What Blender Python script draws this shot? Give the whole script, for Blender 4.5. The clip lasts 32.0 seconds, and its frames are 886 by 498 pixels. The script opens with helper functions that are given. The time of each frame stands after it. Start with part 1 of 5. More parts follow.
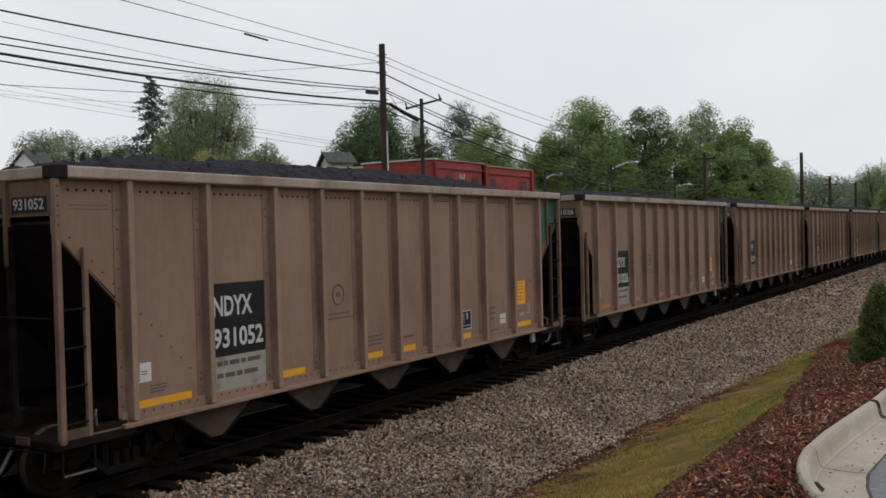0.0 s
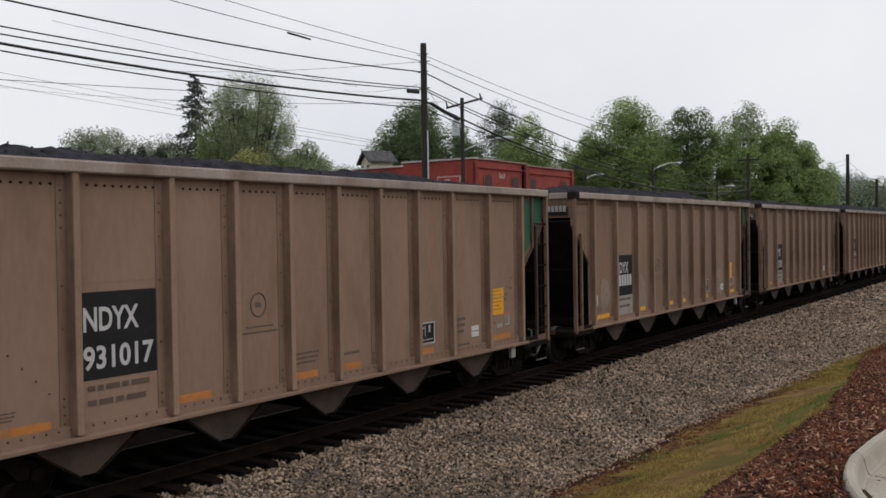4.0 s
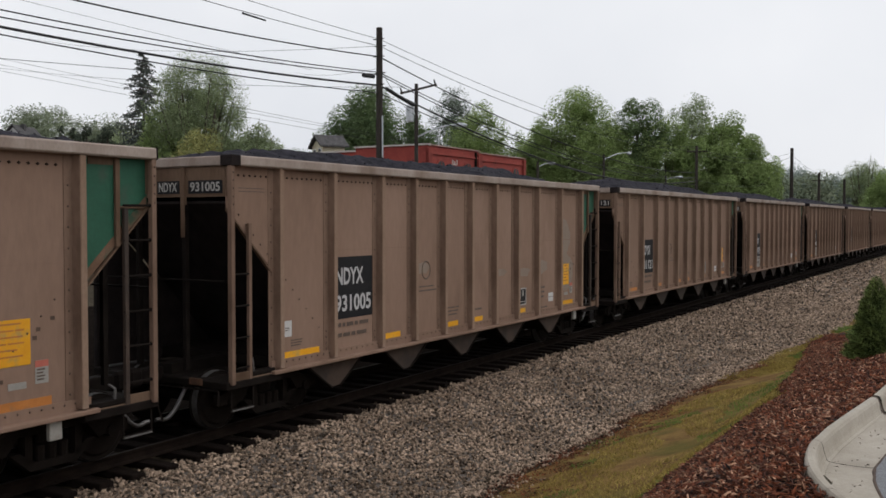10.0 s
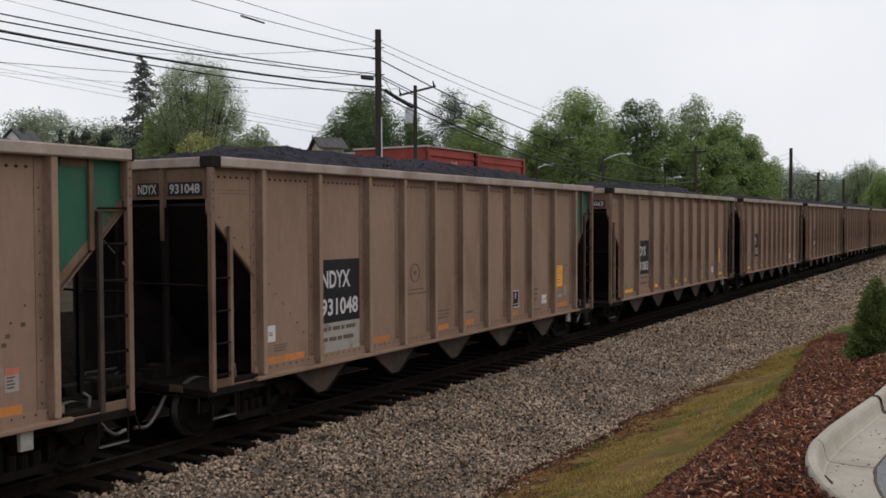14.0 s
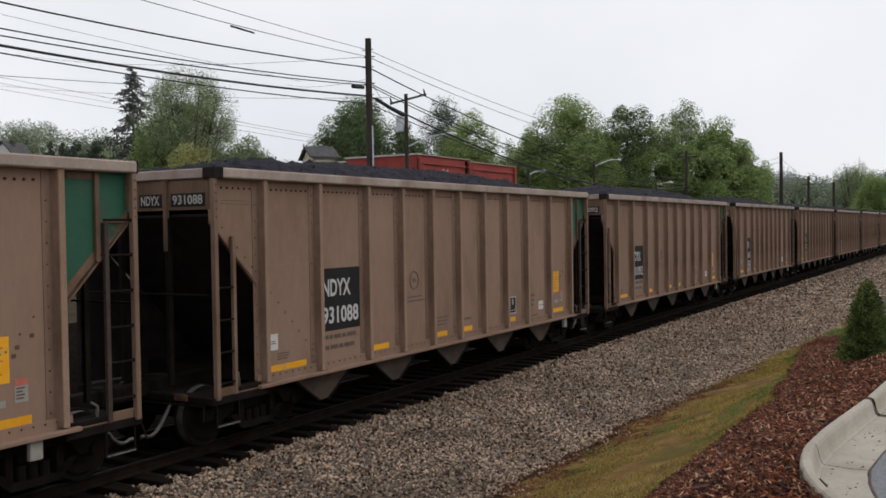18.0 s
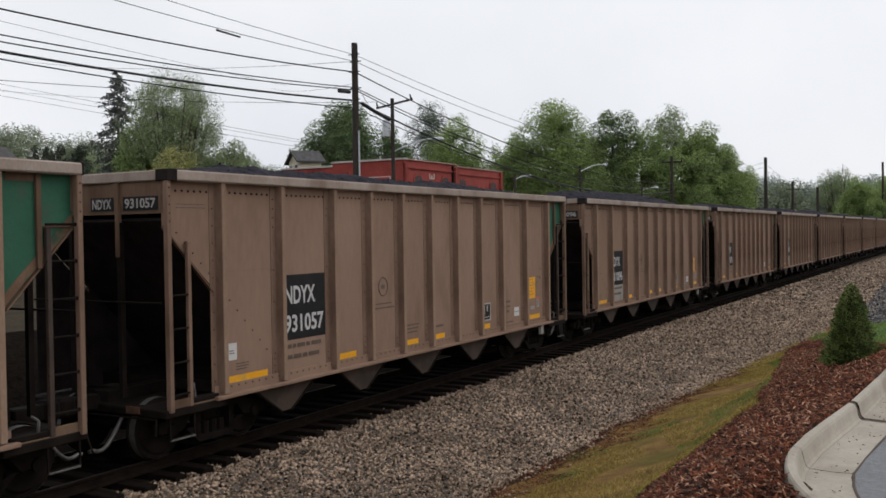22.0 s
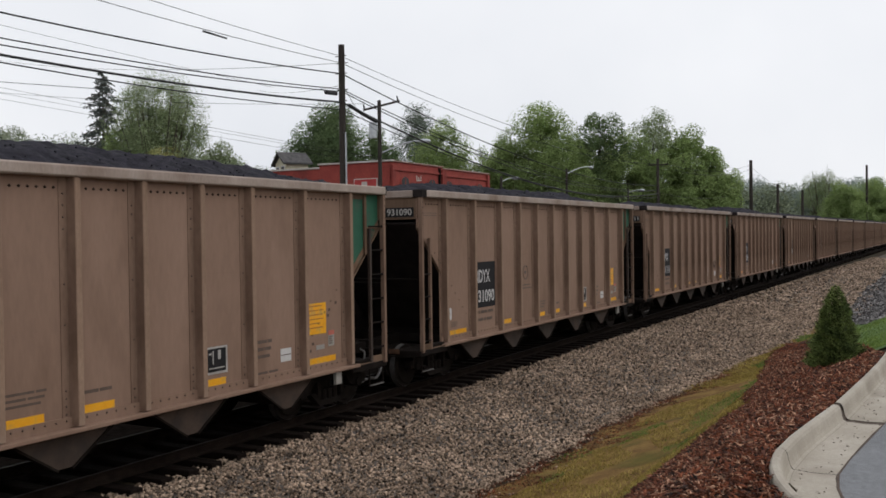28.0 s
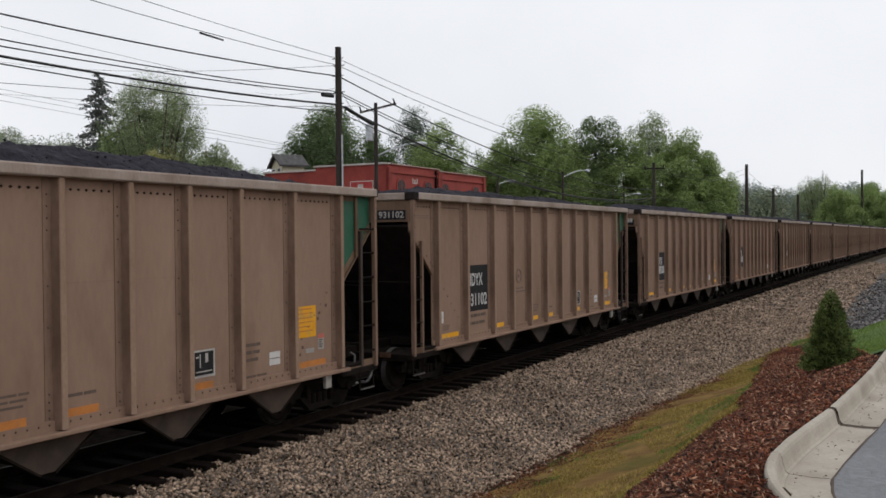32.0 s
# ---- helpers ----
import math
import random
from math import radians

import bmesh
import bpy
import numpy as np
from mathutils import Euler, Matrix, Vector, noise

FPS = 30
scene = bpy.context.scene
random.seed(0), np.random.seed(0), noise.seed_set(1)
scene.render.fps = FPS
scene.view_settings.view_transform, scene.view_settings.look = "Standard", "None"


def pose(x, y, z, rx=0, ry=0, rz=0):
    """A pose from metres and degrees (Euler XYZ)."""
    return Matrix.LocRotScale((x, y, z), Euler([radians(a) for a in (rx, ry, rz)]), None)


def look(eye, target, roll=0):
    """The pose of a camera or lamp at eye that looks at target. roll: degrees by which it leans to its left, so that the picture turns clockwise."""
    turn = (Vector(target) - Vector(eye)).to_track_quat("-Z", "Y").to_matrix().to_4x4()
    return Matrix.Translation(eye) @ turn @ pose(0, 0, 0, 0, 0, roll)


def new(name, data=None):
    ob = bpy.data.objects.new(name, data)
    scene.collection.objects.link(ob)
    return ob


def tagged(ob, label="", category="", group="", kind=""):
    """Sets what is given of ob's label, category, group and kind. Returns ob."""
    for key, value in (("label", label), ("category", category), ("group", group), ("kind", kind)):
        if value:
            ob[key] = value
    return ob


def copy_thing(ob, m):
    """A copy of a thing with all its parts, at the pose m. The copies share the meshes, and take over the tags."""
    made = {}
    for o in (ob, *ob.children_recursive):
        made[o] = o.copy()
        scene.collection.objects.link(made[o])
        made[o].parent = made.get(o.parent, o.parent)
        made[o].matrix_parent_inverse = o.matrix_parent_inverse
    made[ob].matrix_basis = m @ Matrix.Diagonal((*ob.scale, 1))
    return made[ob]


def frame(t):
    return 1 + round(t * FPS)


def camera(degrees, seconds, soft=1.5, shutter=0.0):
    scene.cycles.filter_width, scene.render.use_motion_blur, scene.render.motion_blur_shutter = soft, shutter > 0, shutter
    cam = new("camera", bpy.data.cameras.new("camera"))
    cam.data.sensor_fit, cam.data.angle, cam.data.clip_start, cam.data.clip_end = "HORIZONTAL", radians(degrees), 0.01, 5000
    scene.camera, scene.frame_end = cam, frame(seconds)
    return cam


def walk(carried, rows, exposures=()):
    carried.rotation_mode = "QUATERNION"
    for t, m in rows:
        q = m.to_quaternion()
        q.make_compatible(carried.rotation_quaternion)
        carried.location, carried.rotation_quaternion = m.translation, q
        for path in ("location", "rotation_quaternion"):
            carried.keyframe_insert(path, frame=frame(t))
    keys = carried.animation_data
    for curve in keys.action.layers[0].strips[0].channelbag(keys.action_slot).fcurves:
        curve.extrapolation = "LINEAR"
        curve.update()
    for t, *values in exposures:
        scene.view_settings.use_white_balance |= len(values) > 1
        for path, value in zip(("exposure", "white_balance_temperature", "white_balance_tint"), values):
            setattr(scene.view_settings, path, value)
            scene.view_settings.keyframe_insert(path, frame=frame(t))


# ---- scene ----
import collections

# ---------------------------------------------------------------- camera
EYE = (11.31, 0.0, 3.28)
cam = camera(50.8, 32.0, soft=1.65)
# seconds, yaw, pitch, roll
TURNS = [
    (0, 31.53, -0.96, 1.45), (0.5, 31.38, -0.96, 1.47), (1, 31.35, -0.81, 1.49), (1.5, 31.31, -0.79, 1.60),
    (2, 31.34, -0.85, 1.57), (2.5, 31.58, -1.06, 1.40), (3, 31.67, -1.36, 1.11), (3.5, 33.33, -1.43, 0.56),
    (5.5, 34.29, -0.26, 1.00), (6, 30.57, -1.66, 1.31), (6.5, 30.02, -1.97, 1.03), (7, 29.81, -1.60, 0.83),
    (7.5, 30.08, -1.68, 0.56), (8, 30.12, -2.08, 0.38), (8.5, 30.34, -2.00, 0.22), (9, 30.54, -2.02, 0.16),
    (9.5, 30.75, -1.83, 0.21), (10, 30.82, -1.82, -0.04), (10.5, 30.98, -1.79, -0.09), (11, 30.97, -1.72, -0.05),
    (11.5, 31.06, -1.69, -0.04), (12, 30.98, -1.66, -0.11), (12.5, 30.85, -1.57, -0.10), (13, 30.86, -1.48, -0.14),
    (13.5, 30.76, -1.57, -0.06), (14, 30.79, -1.72, 0.23), (14.5, 30.71, -1.66, 0.54), (16.5, 30.71, -1.49, 0.77),
    (17, 30.55, -1.39, 0.85), (17.5, 30.44, -1.32, 0.84), (18, 30.31, -1.25, 0.89), (18.5, 30.26, -1.21, 0.86),
    (19, 30.21, -1.11, 0.82), (19.5, 30.09, -1.02, 0.92), (20, 29.90, -1.03, 0.92), (20.5, 29.69, -1.03, 0.97),
    (21, 29.54, -0.97, 0.99), (21.5, 29.58, -0.98, 0.95), (22, 29.47, -0.98, 0.86), (22.5, 29.42, -0.94, 0.90),
    (23, 29.42, -0.97, 0.81), (23.5, 29.38, -0.97, 0.71), (24, 29.34, -0.99, 0.70), (24.5, 29.26, -0.96, 0.67),
    (26.5, 28.89, -0.78, 0.68), (27, 28.79, -0.83, 0.70), (27.5, 28.71, -0.87, 0.79), (28, 28.66, -0.87, 0.79),
    (28.5, 28.60, -0.86, 0.73), (29, 28.60, -0.82, 0.79), (29.5, 28.60, -0.81, 0.75), (30, 28.54, -0.80, 0.71),
    (30.5, 28.57, -0.81, 0.61), (31, 28.55, -0.80, 0.56), (31.5, 28.46, -0.82, 0.58), (32, 28.41, -0.70, 0.54)]
START = (11.48, 0.10, 3.28)
walk(cam, [(t, pose(*(START if t < 4 else EYE), 90 + p, r, a)) for t, a, p, r in TURNS],
     exposures=[(0, -0.15), (3, -0.12), (6, -0.05), (9, -0.05), (16, -0.02), (24, 0.0), (32, 0.0)])

# ---------------------------------------------------------------- sky and light
world = bpy.data.worlds.new("overcast")
scene.world = world
world.use_nodes = True
wn, wl = world.node_tree.nodes, world.node_tree.links
wn.clear()
sky = wn.new("ShaderNodeTexSky")
sky.sky_type, sky.sun_disc = "NISHITA", False
sky.sun_elevation, sky.sun_rotation = radians(46), radians(58)
sky.air_density, sky.dust_density = 1.0, 4.0
grey = wn.new("ShaderNodeHueSaturation")
grey.inputs["Saturation"].default_value = 0.25
grey.inputs["Value"].default_value = 0.09
wl.new(sky.outputs[0], grey.inputs["Color"])
tc = wn.new("ShaderNodeTexCoord")
cloud = wn.new("ShaderNodeTexNoise")
cloud.inputs["Scale"].default_value, cloud.inputs["Detail"].default_value = 1.7, 5.0
wl.new(tc.outputs["Generated"], cloud.inputs["Vector"])
ramp = wn.new("ShaderNodeValToRGB")
ramp.color_ramp.elements[0].position, ramp.color_ramp.elements[0].color = 0.3, (0.83, 0.86, 0.925, 1)
ramp.color_ramp.elements[1].position, ramp.color_ramp.elements[1].color = 0.68, (1.08, 1.09, 1.12, 1)
wl.new(cloud.outputs[0], ramp.inputs[0])
both = wn.new("ShaderNodeMix")
both.data_type = "RGBA"
both.inputs["Factor"].default_value = 0.85
wl.new(grey.outputs[0], both.inputs["A"])
wl.new(ramp.outputs[0], both.inputs["B"])
bg = wn.new("ShaderNodeBackground")
bg.inputs["Strength"].default_value = 1.0
wl.new(both.outputs["Result"], bg.inputs["Color"])
wo = wn.new("ShaderNodeOutputWorld")
wl.new(bg.outputs[0], wo.inputs[0])

sun = new("sun", bpy.data.lights.new("sun", "SUN"))
sun.data.energy, sun.data.angle, sun.data.color = 0.48, radians(25), (1.0, 0.97, 0.92)
sun.matrix_world = look((22, 14, 27), (0, 0, 0))


# ---------------------------------------------------------------- materials
def mat(name, low, high, scale=6.0, rough=0.75, metal=0.0, grain=0.0, bump=0.0, bump_scale=60.0, stretch=(1, 1, 1), vary=0.0,
        island=0.0, spec=0.35, dirt=None, dirt_scale=1.2, dirt_cut=(0.52, 0.68), through_light=0.0):
    """A procedural surface: two colours mixed by noise, a finer grain, blotches of dirt, fine relief."""
    m = bpy.data.materials.new(name)
    m.use_nodes = True
    n, l = m.node_tree.nodes, m.node_tree.links
    p = n["Principled BSDF"]
    p.inputs["Roughness"].default_value, p.inputs["Metallic"].default_value = rough, metal
    p.inputs["Specular IOR Level"].default_value = spec
    co = n.new("ShaderNodeTexCoord")
    mp = n.new("ShaderNodeMapping")
    mp.inputs["Scale"].default_value = stretch
    l.new(co.outputs["Object"], mp.inputs["Vector"])

    def tex(s, detail=4.0, vector=None):
        t = n.new("ShaderNodeTexNoise")
        t.inputs["Scale"].default_value, t.inputs["Detail"].default_value = s, detail
        l.new((vector or mp).outputs[0] if vector is None else vector, t.inputs["Vector"])
        return t.outputs[0]

    def mix(f, a, b, kind="MIX"):
        x = n.new("ShaderNodeMix")
        x.data_type, x.blend_type = "RGBA", kind
        for key, v in (("Factor", f), ("A", a), ("B", b)):
            if isinstance(v, (int, float)):
                x.inputs[key].default_value = v if key == "Factor" else (v, v, v, 1)
            elif isinstance(v, tuple):
                x.inputs[key].default_value = (*v, 1)
            else:
                l.new(v, x.inputs[key])
        return x.outputs["Result"]

    def span(v, a, b, c=0.0, d=1.0):
        r = n.new("ShaderNodeMapRange")
        r.inputs["From Min"].default_value, r.inputs["From Max"].default_value = a, b
        r.inputs["To Min"].default_value, r.inputs["To Max"].default_value = c, d
        l.new(v, r.inputs["Value"])
        return r.outputs[0]

    colour = mix(span(tex(scale), 0.3, 0.7), low, high)
    if grain:
        colour = mix(1.0, colour, span(tex(scale * 14, 2.0), 0.25, 0.75, 1 - grain, 1 + grain), "MULTIPLY")
    if dirt:
        colour = mix(span(tex(dirt_scale, 5.0), *dirt_cut, 0.0, 0.85), colour, dirt)
    if vary:
        oi = n.new("ShaderNodeObjectInfo")
        colour = mix(1.0, colour, span(oi.outputs["Random"], 0, 1, 1 - vary, 1 + vary), "MULTIPLY")
    if island:
        ge = n.new("ShaderNodeNewGeometry")
        colour = mix(1.0, colour, span(ge.outputs["Random Per Island"], 0, 1, 1 - island, 1 + island), "MULTIPLY")
    l.new(colour, p.inputs["Base Color"])
    if bump:
        b = n.new("ShaderNodeBump")
        b.inputs["Strength"].default_value, b.inputs["Distance"].default_value = bump, 0.02
        l.new(tex(bump_scale, 3.0), b.inputs["Height"])
        l.new(b.outputs[0], p.inputs["Normal"])
    if through_light:
        tr = n.new("ShaderNodeBsdfTranslucent")
        l.new(colour, tr.inputs["Color"])
        ms = n.new("ShaderNodeMixShader")
        ms.inputs[0].default_value = through_light
        l.new(p.outputs[0], ms.inputs[1])
        l.new(tr.outputs[0], ms.inputs[2])
        l.new(ms.outputs[0], n["Material Output"].inputs[0])
    return m


TAN = mat("tan_paint", (0.226, 0.1455, 0.106), (0.286, 0.1885, 0.141), 0.9, 0.82, spec=0.08, grain=0.06, bump=0.12, bump_scale=25, stretch=(1, 1, 0.35),
          vary=0.06, dirt=(0.145, 0.09, 0.062), dirt_scale=1.3, dirt_cut=(0.56, 0.85))
TAN_WORN = mat("tan_paint_worn", (0.225, 0.146, 0.102), (0.30, 0.205, 0.147), 2.2, 0.8, spec=0.12, grain=0.10, bump=0.1, stretch=(1, 1, 0.5), vary=0.05,
               dirt=(0.37, 0.29, 0.235), dirt_scale=1.1, dirt_cut=(0.62, 0.74))
# Darker than the stake faces: the flanks' shade is put into this paint.
STAKE_FLANK = mat("shaded_grimy_tan", (0.17, 0.109, 0.079), (0.228, 0.151, 0.111), 1.5, 0.85, spec=0.06, grain=0.1, stretch=(1, 1, 0.4), vary=0.06, dirt=(0.09, 0.056, 0.038), dirt_scale=2.2,
                  dirt_cut=(0.5, 0.75))
POST_PAINT = mat("dark_tan_paint", (0.125, 0.08, 0.054), (0.175, 0.116, 0.08), 1.5, 0.85, spec=0.06, grain=0.1, stretch=(1, 1, 0.4), vary=0.08, dirt=(0.08, 0.048, 0.031), dirt_scale=2.2,
                 dirt_cut=(0.5, 0.72))
CHORD = mat("tan_chord_paint", (0.275, 0.215, 0.18), (0.375, 0.31, 0.268), 2.2, 0.8, spec=0.12, grain=0.10, bump=0.1, stretch=(1, 1, 0.5), vary=0.05, dirt=(0.17, 0.115, 0.085), dirt_scale=0.9)
GREEN = mat("green_paint", (0.013, 0.078, 0.044), (0.022, 0.10, 0.058), 1.5, 0.6, grain=0.08, vary=0.08, dirt=(0.06, 0.068, 0.05), dirt_scale=1.8)
# Grime black that also puts the car ends' deep shade into colour.
GRIME_SHADE = mat("black_grime_shade", (0.016, 0.013, 0.0125), (0.028, 0.022, 0.021), 3.0, 0.9, grain=0.2, bump=0.2, spec=0.05)
STEEL_DARK = mat("dark_steel", (0.008, 0.006, 0.005), (0.016, 0.012, 0.010), 4.0, 0.85, grain=0.2, bump=0.2, spec=0.08)
STEEL_BARE = mat("bare_steel", (0.10, 0.093, 0.09), (0.18, 0.17, 0.165), 12.0, 0.5, metal=0.6, grain=0.1)
RUST = mat("rust", (0.07, 0.035, 0.02), (0.14, 0.07, 0.04), 8.0, 0.85, grain=0.25, bump=0.2)
RAIL_RUST = mat("rail_rust", (0.009, 0.006, 0.005), (0.019, 0.013, 0.010), 5.0, 0.9, grain=0.2, spec=0.05)
RAIL_HEAD = mat("rail_head", (0.014, 0.011, 0.010), (0.025, 0.02, 0.018), 6.0, 0.7, metal=0.2, spec=0.12)
CHUTE = mat("chute_paint", (0.04, 0.026, 0.019), (0.076, 0.05, 0.037), 2.0, 0.7, grain=0.12, dirt=(0.03, 0.022, 0.018), dirt_scale=2.5, dirt_cut=(0.45, 0.65))
BLACK = mat("black_enamel", (0.011, 0.0105, 0.012), (0.018, 0.017, 0.0185), 3.0, 0.7, grain=0.1, spec=0.2, dirt=(0.05, 0.04, 0.034), dirt_scale=2.0, dirt_cut=(0.6, 0.85))
LETTER = mat("white_lettering", (0.44, 0.425, 0.425), (0.54, 0.525, 0.52), 6.0, 0.6, grain=0.06)
PATCH = mat("grey_patch", (0.26, 0.245, 0.22), (0.36, 0.34, 0.31), 2.5, 0.65, grain=0.08, dirt=(0.18, 0.14, 0.11), dirt_scale=2.5)
WHITE_TAG = mat("white_tag", (0.50, 0.485, 0.47), (0.60, 0.585, 0.57), 5.0, 0.5)
YELLOW = mat("yellow_reflector", (0.74, 0.33, 0.012), (0.82, 0.40, 0.018), 5.0, 0.5, grain=0.06, vary=0.08, dirt=(0.45, 0.3, 0.1), dirt_scale=5.0)
ORANGE = mat("faded_reflector", (0.42, 0.15, 0.035), (0.52, 0.20, 0.05), 6.0, 0.55, grain=0.1, vary=0.1, dirt=(0.24, 0.15, 0.085), dirt_scale=5.0)
STENCIL = mat("faint_stencil", (0.085, 0.06, 0.046), (0.12, 0.085, 0.065), 8.0, 0.65)
# Scuff brown; on the rivets, which are tan, it paints their shaded side.
RIVET = mat("rivet_shade_scuff_brown", (0.06, 0.038, 0.026), (0.11, 0.07, 0.048), 6.0, 0.7, grain=0.1)
RIVET_DARK = mat("slot_dark_brown", (0.022, 0.015, 0.011), (0.045, 0.03, 0.022), 6.0, 0.85, grain=0.1, spec=0.05)
PRIMER = mat("pale_primer", (0.225, 0.168, 0.128), (0.275, 0.215, 0.17), 2.5, 0.65, grain=0.1, dirt=(0.2, 0.145, 0.105), dirt_scale=2.5)
COAL = mat("coal", (0.011, 0.0105, 0.014), (0.034, 0.032, 0.042), 7.0, 0.95, grain=0.5, bump=0.9, bump_scale=18, spec=0.15)
TIE = mat("creosote_timber", (0.007, 0.005, 0.004), (0.016, 0.011, 0.009), 6.0, 0.95, spec=0.05, grain=0.3, bump=0.4, bump_scale=30, stretch=(0.3, 3, 3), vary=0.25)
STONE = mat("ballast_stone", (0.185, 0.132, 0.094), (0.355, 0.262, 0.193), 0.9, 0.9, grain=0.1, island=0.95, spec=0.2)
YARD_STONE = mat("yard_stone", (0.09, 0.085, 0.085), (0.22, 0.208, 0.203), 0.9, 0.95, grain=0.1, island=0.9, spec=0.05)
BED = mat("ballast_bed", (0.07, 0.057, 0.048), (0.14, 0.115, 0.097), 14.0, 0.95, grain=0.4, bump=0.8, bump_scale=30)
# Dirty stone, taken near black so the train's shade lies in its colour.
DARK_BED = mat("shaded_dirty_bed", (0.007, 0.006, 0.005), (0.018, 0.014, 0.012), 9.0, 1.0, spec=0.0, grain=0.4, bump=0.8, bump_scale=30)
SOIL = mat("soil", (0.028, 0.022, 0.014), (0.055, 0.043, 0.027), 0.7, 0.95, spec=0.05, grain=0.25, bump=0.5)
STRIP = mat("thin_turf", (0.11, 0.06, 0.026), (0.25, 0.16, 0.058), 2.2, 0.95, grain=0.3, bump=0.6, bump_scale=40, spec=0.05, dirt=(0.10, 0.09, 0.025), dirt_scale=0.9)
DRY_GRASS = mat("dry_grass", (0.25, 0.19, 0.05), (0.42, 0.335, 0.105), 1.3, 0.85, spec=0.1, island=0.55, through_light=0.2)
GRASS = mat("green_grass", (0.105, 0.165, 0.03), (0.19, 0.27, 0.06), 1.0, 0.8, island=0.35, through_light=0.25)
LAWN = mat("lawn", (0.05, 0.10, 0.02), (0.09, 0.15, 0.03), 1.5, 0.9, grain=0.3, bump=0.6, bump_scale=50)
MULCH = mat("mulch_bed", (0.014, 0.006, 0.004), (0.036, 0.013, 0.008), 12.0, 0.95, grain=0.4, bump=0.9, bump_scale=45)
CHIP = mat("mulch_chip", (0.066, 0.0185, 0.0078), (0.18, 0.052, 0.021), 2.5, 0.85, island=0.95, grain=0.1)
CHIP_PALE = mat("pale_mulch_chip", (0.26, 0.125, 0.07), (0.46, 0.27, 0.175), 2.0, 0.85, island=0.6)
CONCRETE = mat("concrete", (0.33, 0.29, 0.235), (0.42, 0.375, 0.315), 1.8, 0.85, grain=0.08, bump=0.2, bump_scale=80, dirt=(0.25, 0.215, 0.17), dirt_scale=1.5)
JOINT = mat("joint_filler", (0.06, 0.042, 0.032), (0.11, 0.078, 0.06), 9.0, 0.95)
ASPHALT = mat("damp_asphalt", (0.10, 0.105, 0.115), (0.15, 0.155, 0.165), 1.2, 0.55, grain=0.25, bump=0.5, bump_scale=120, spec=0.5)
GRAVEL = mat("grey_gravel", (0.11, 0.105, 0.104), (0.18, 0.172, 0.168), 1.0, 0.95, spec=0.05, grain=0.35, bump=0.7, bump_scale=25, dirt=(0.11, 0.105, 0.10), dirt_scale=0.5, dirt_cut=(0.4, 0.85))
BARK = mat("bark", (0.07, 0.055, 0.045), (0.13, 0.105, 0.085), 6.0, 0.9, grain=0.3, bump=0.6, stretch=(2, 2, 0.4))
POLE = mat("creosoted_pole", (0.022, 0.017, 0.014), (0.05, 0.04, 0.033), 3.0, 0.85, grain=0.25, bump=0.4, stretch=(4, 4, 0.3))
CABLE = mat("black_cable", (0.012, 0.012, 0.013), (0.022, 0.022, 0.023), 2.0, 0.6)
ZINC = mat("galvanised_steel", (0.42, 0.44, 0.46), (0.55, 0.57, 0.59), 4.0, 0.5, metal=0.3, grain=0.06)
RED_BRICK = mat("painted_red_brick", (0.225, 0.036, 0.028), (0.31, 0.056, 0.042), 0.8, 0.8, grain=0.12, bump=0.4, bump_scale=14, dirt=(0.17, 0.034, 0.027), dirt_scale=0.7)
COPING = mat("pale_coping", (0.42, 0.38, 0.34), (0.55, 0.5, 0.46), 2.0, 0.8, grain=0.1)
WINDOW = mat("dark_window_glass", (0.02, 0.018, 0.018), (0.04, 0.03, 0.03), 1.0, 0.35, spec=0.2)
SIDING = mat("cream_siding", (0.55, 0.50, 0.36), (0.66, 0.61, 0.46), 1.0, 0.8, grain=0.05)
WHITE_SIDING = mat("white_siding", (0.68, 0.68, 0.68), (0.78, 0.78, 0.78), 1.0, 0.8, grain=0.05)
SHINGLE = mat("grey_shingles", (0.05, 0.047, 0.048), (0.10, 0.095, 0.095), 2.5, 0.9, grain=0.25, bump=0.4)
LEAF_MID = mat("spring_leaves", (0.185, 0.252, 0.092), (0.335, 0.425, 0.165), 0.30, 0.75, spec=0.15, grain=0.1, island=0.3, through_light=0.5)
LEAF_DARK = mat("dark_leaves", (0.105, 0.16, 0.072), (0.20, 0.265, 0.125), 0.35, 0.75, spec=0.15, island=0.3, through_light=0.5)
LEAF_PALE = mat("young_leaves", (0.20, 0.25, 0.125), (0.29, 0.345, 0.19), 0.4, 0.75, island=0.35, through_light=0.4)
LEAF_YELLOW = mat("yellow_green_leaves", (0.27, 0.27, 0.09), (0.36, 0.35, 0.14), 0.5, 0.75, island=0.3, through_light=0.3)
NEEDLE = mat("spruce_needles", (0.085, 0.098, 0.09), (0.13, 0.145, 0.13), 0.6, 0.8, island=0.4, through_light=0.1)
EVERGREEN = mat("evergreen_needles", (0.05, 0.066, 0.045), (0.085, 0.105, 0.07), 0.6, 0.8, island=0.35, through_light=0.15)
PINE = mat("pine_needles", (0.085, 0.115, 0.08), (0.13, 0.165, 0.115), 0.6, 0.8, island=0.3, through_light=0.2)
# Distance haze is mixed into these far leaf colours, paler than real foliage.
FAR_LEAF = mat("hazed_far_leaves", (0.195, 0.23, 0.15), (0.27, 0.305, 0.21), 0.05, 0.9, spec=0.05, island=0.15, through_light=0.2)
FAR_BLUE = mat("hazed_ridge_leaves", (0.25, 0.295, 0.26), (0.32, 0.37, 0.33), 0.03, 0.9, spec=0.05, island=0.1, through_light=0.4)
SHRUB_LEAF = mat("dwarf_spruce_needles", (0.042, 0.065, 0.02), (0.15, 0.185, 0.055), 5.0, 0.85, spec=0.1, island=0.95, through_light=0.1)
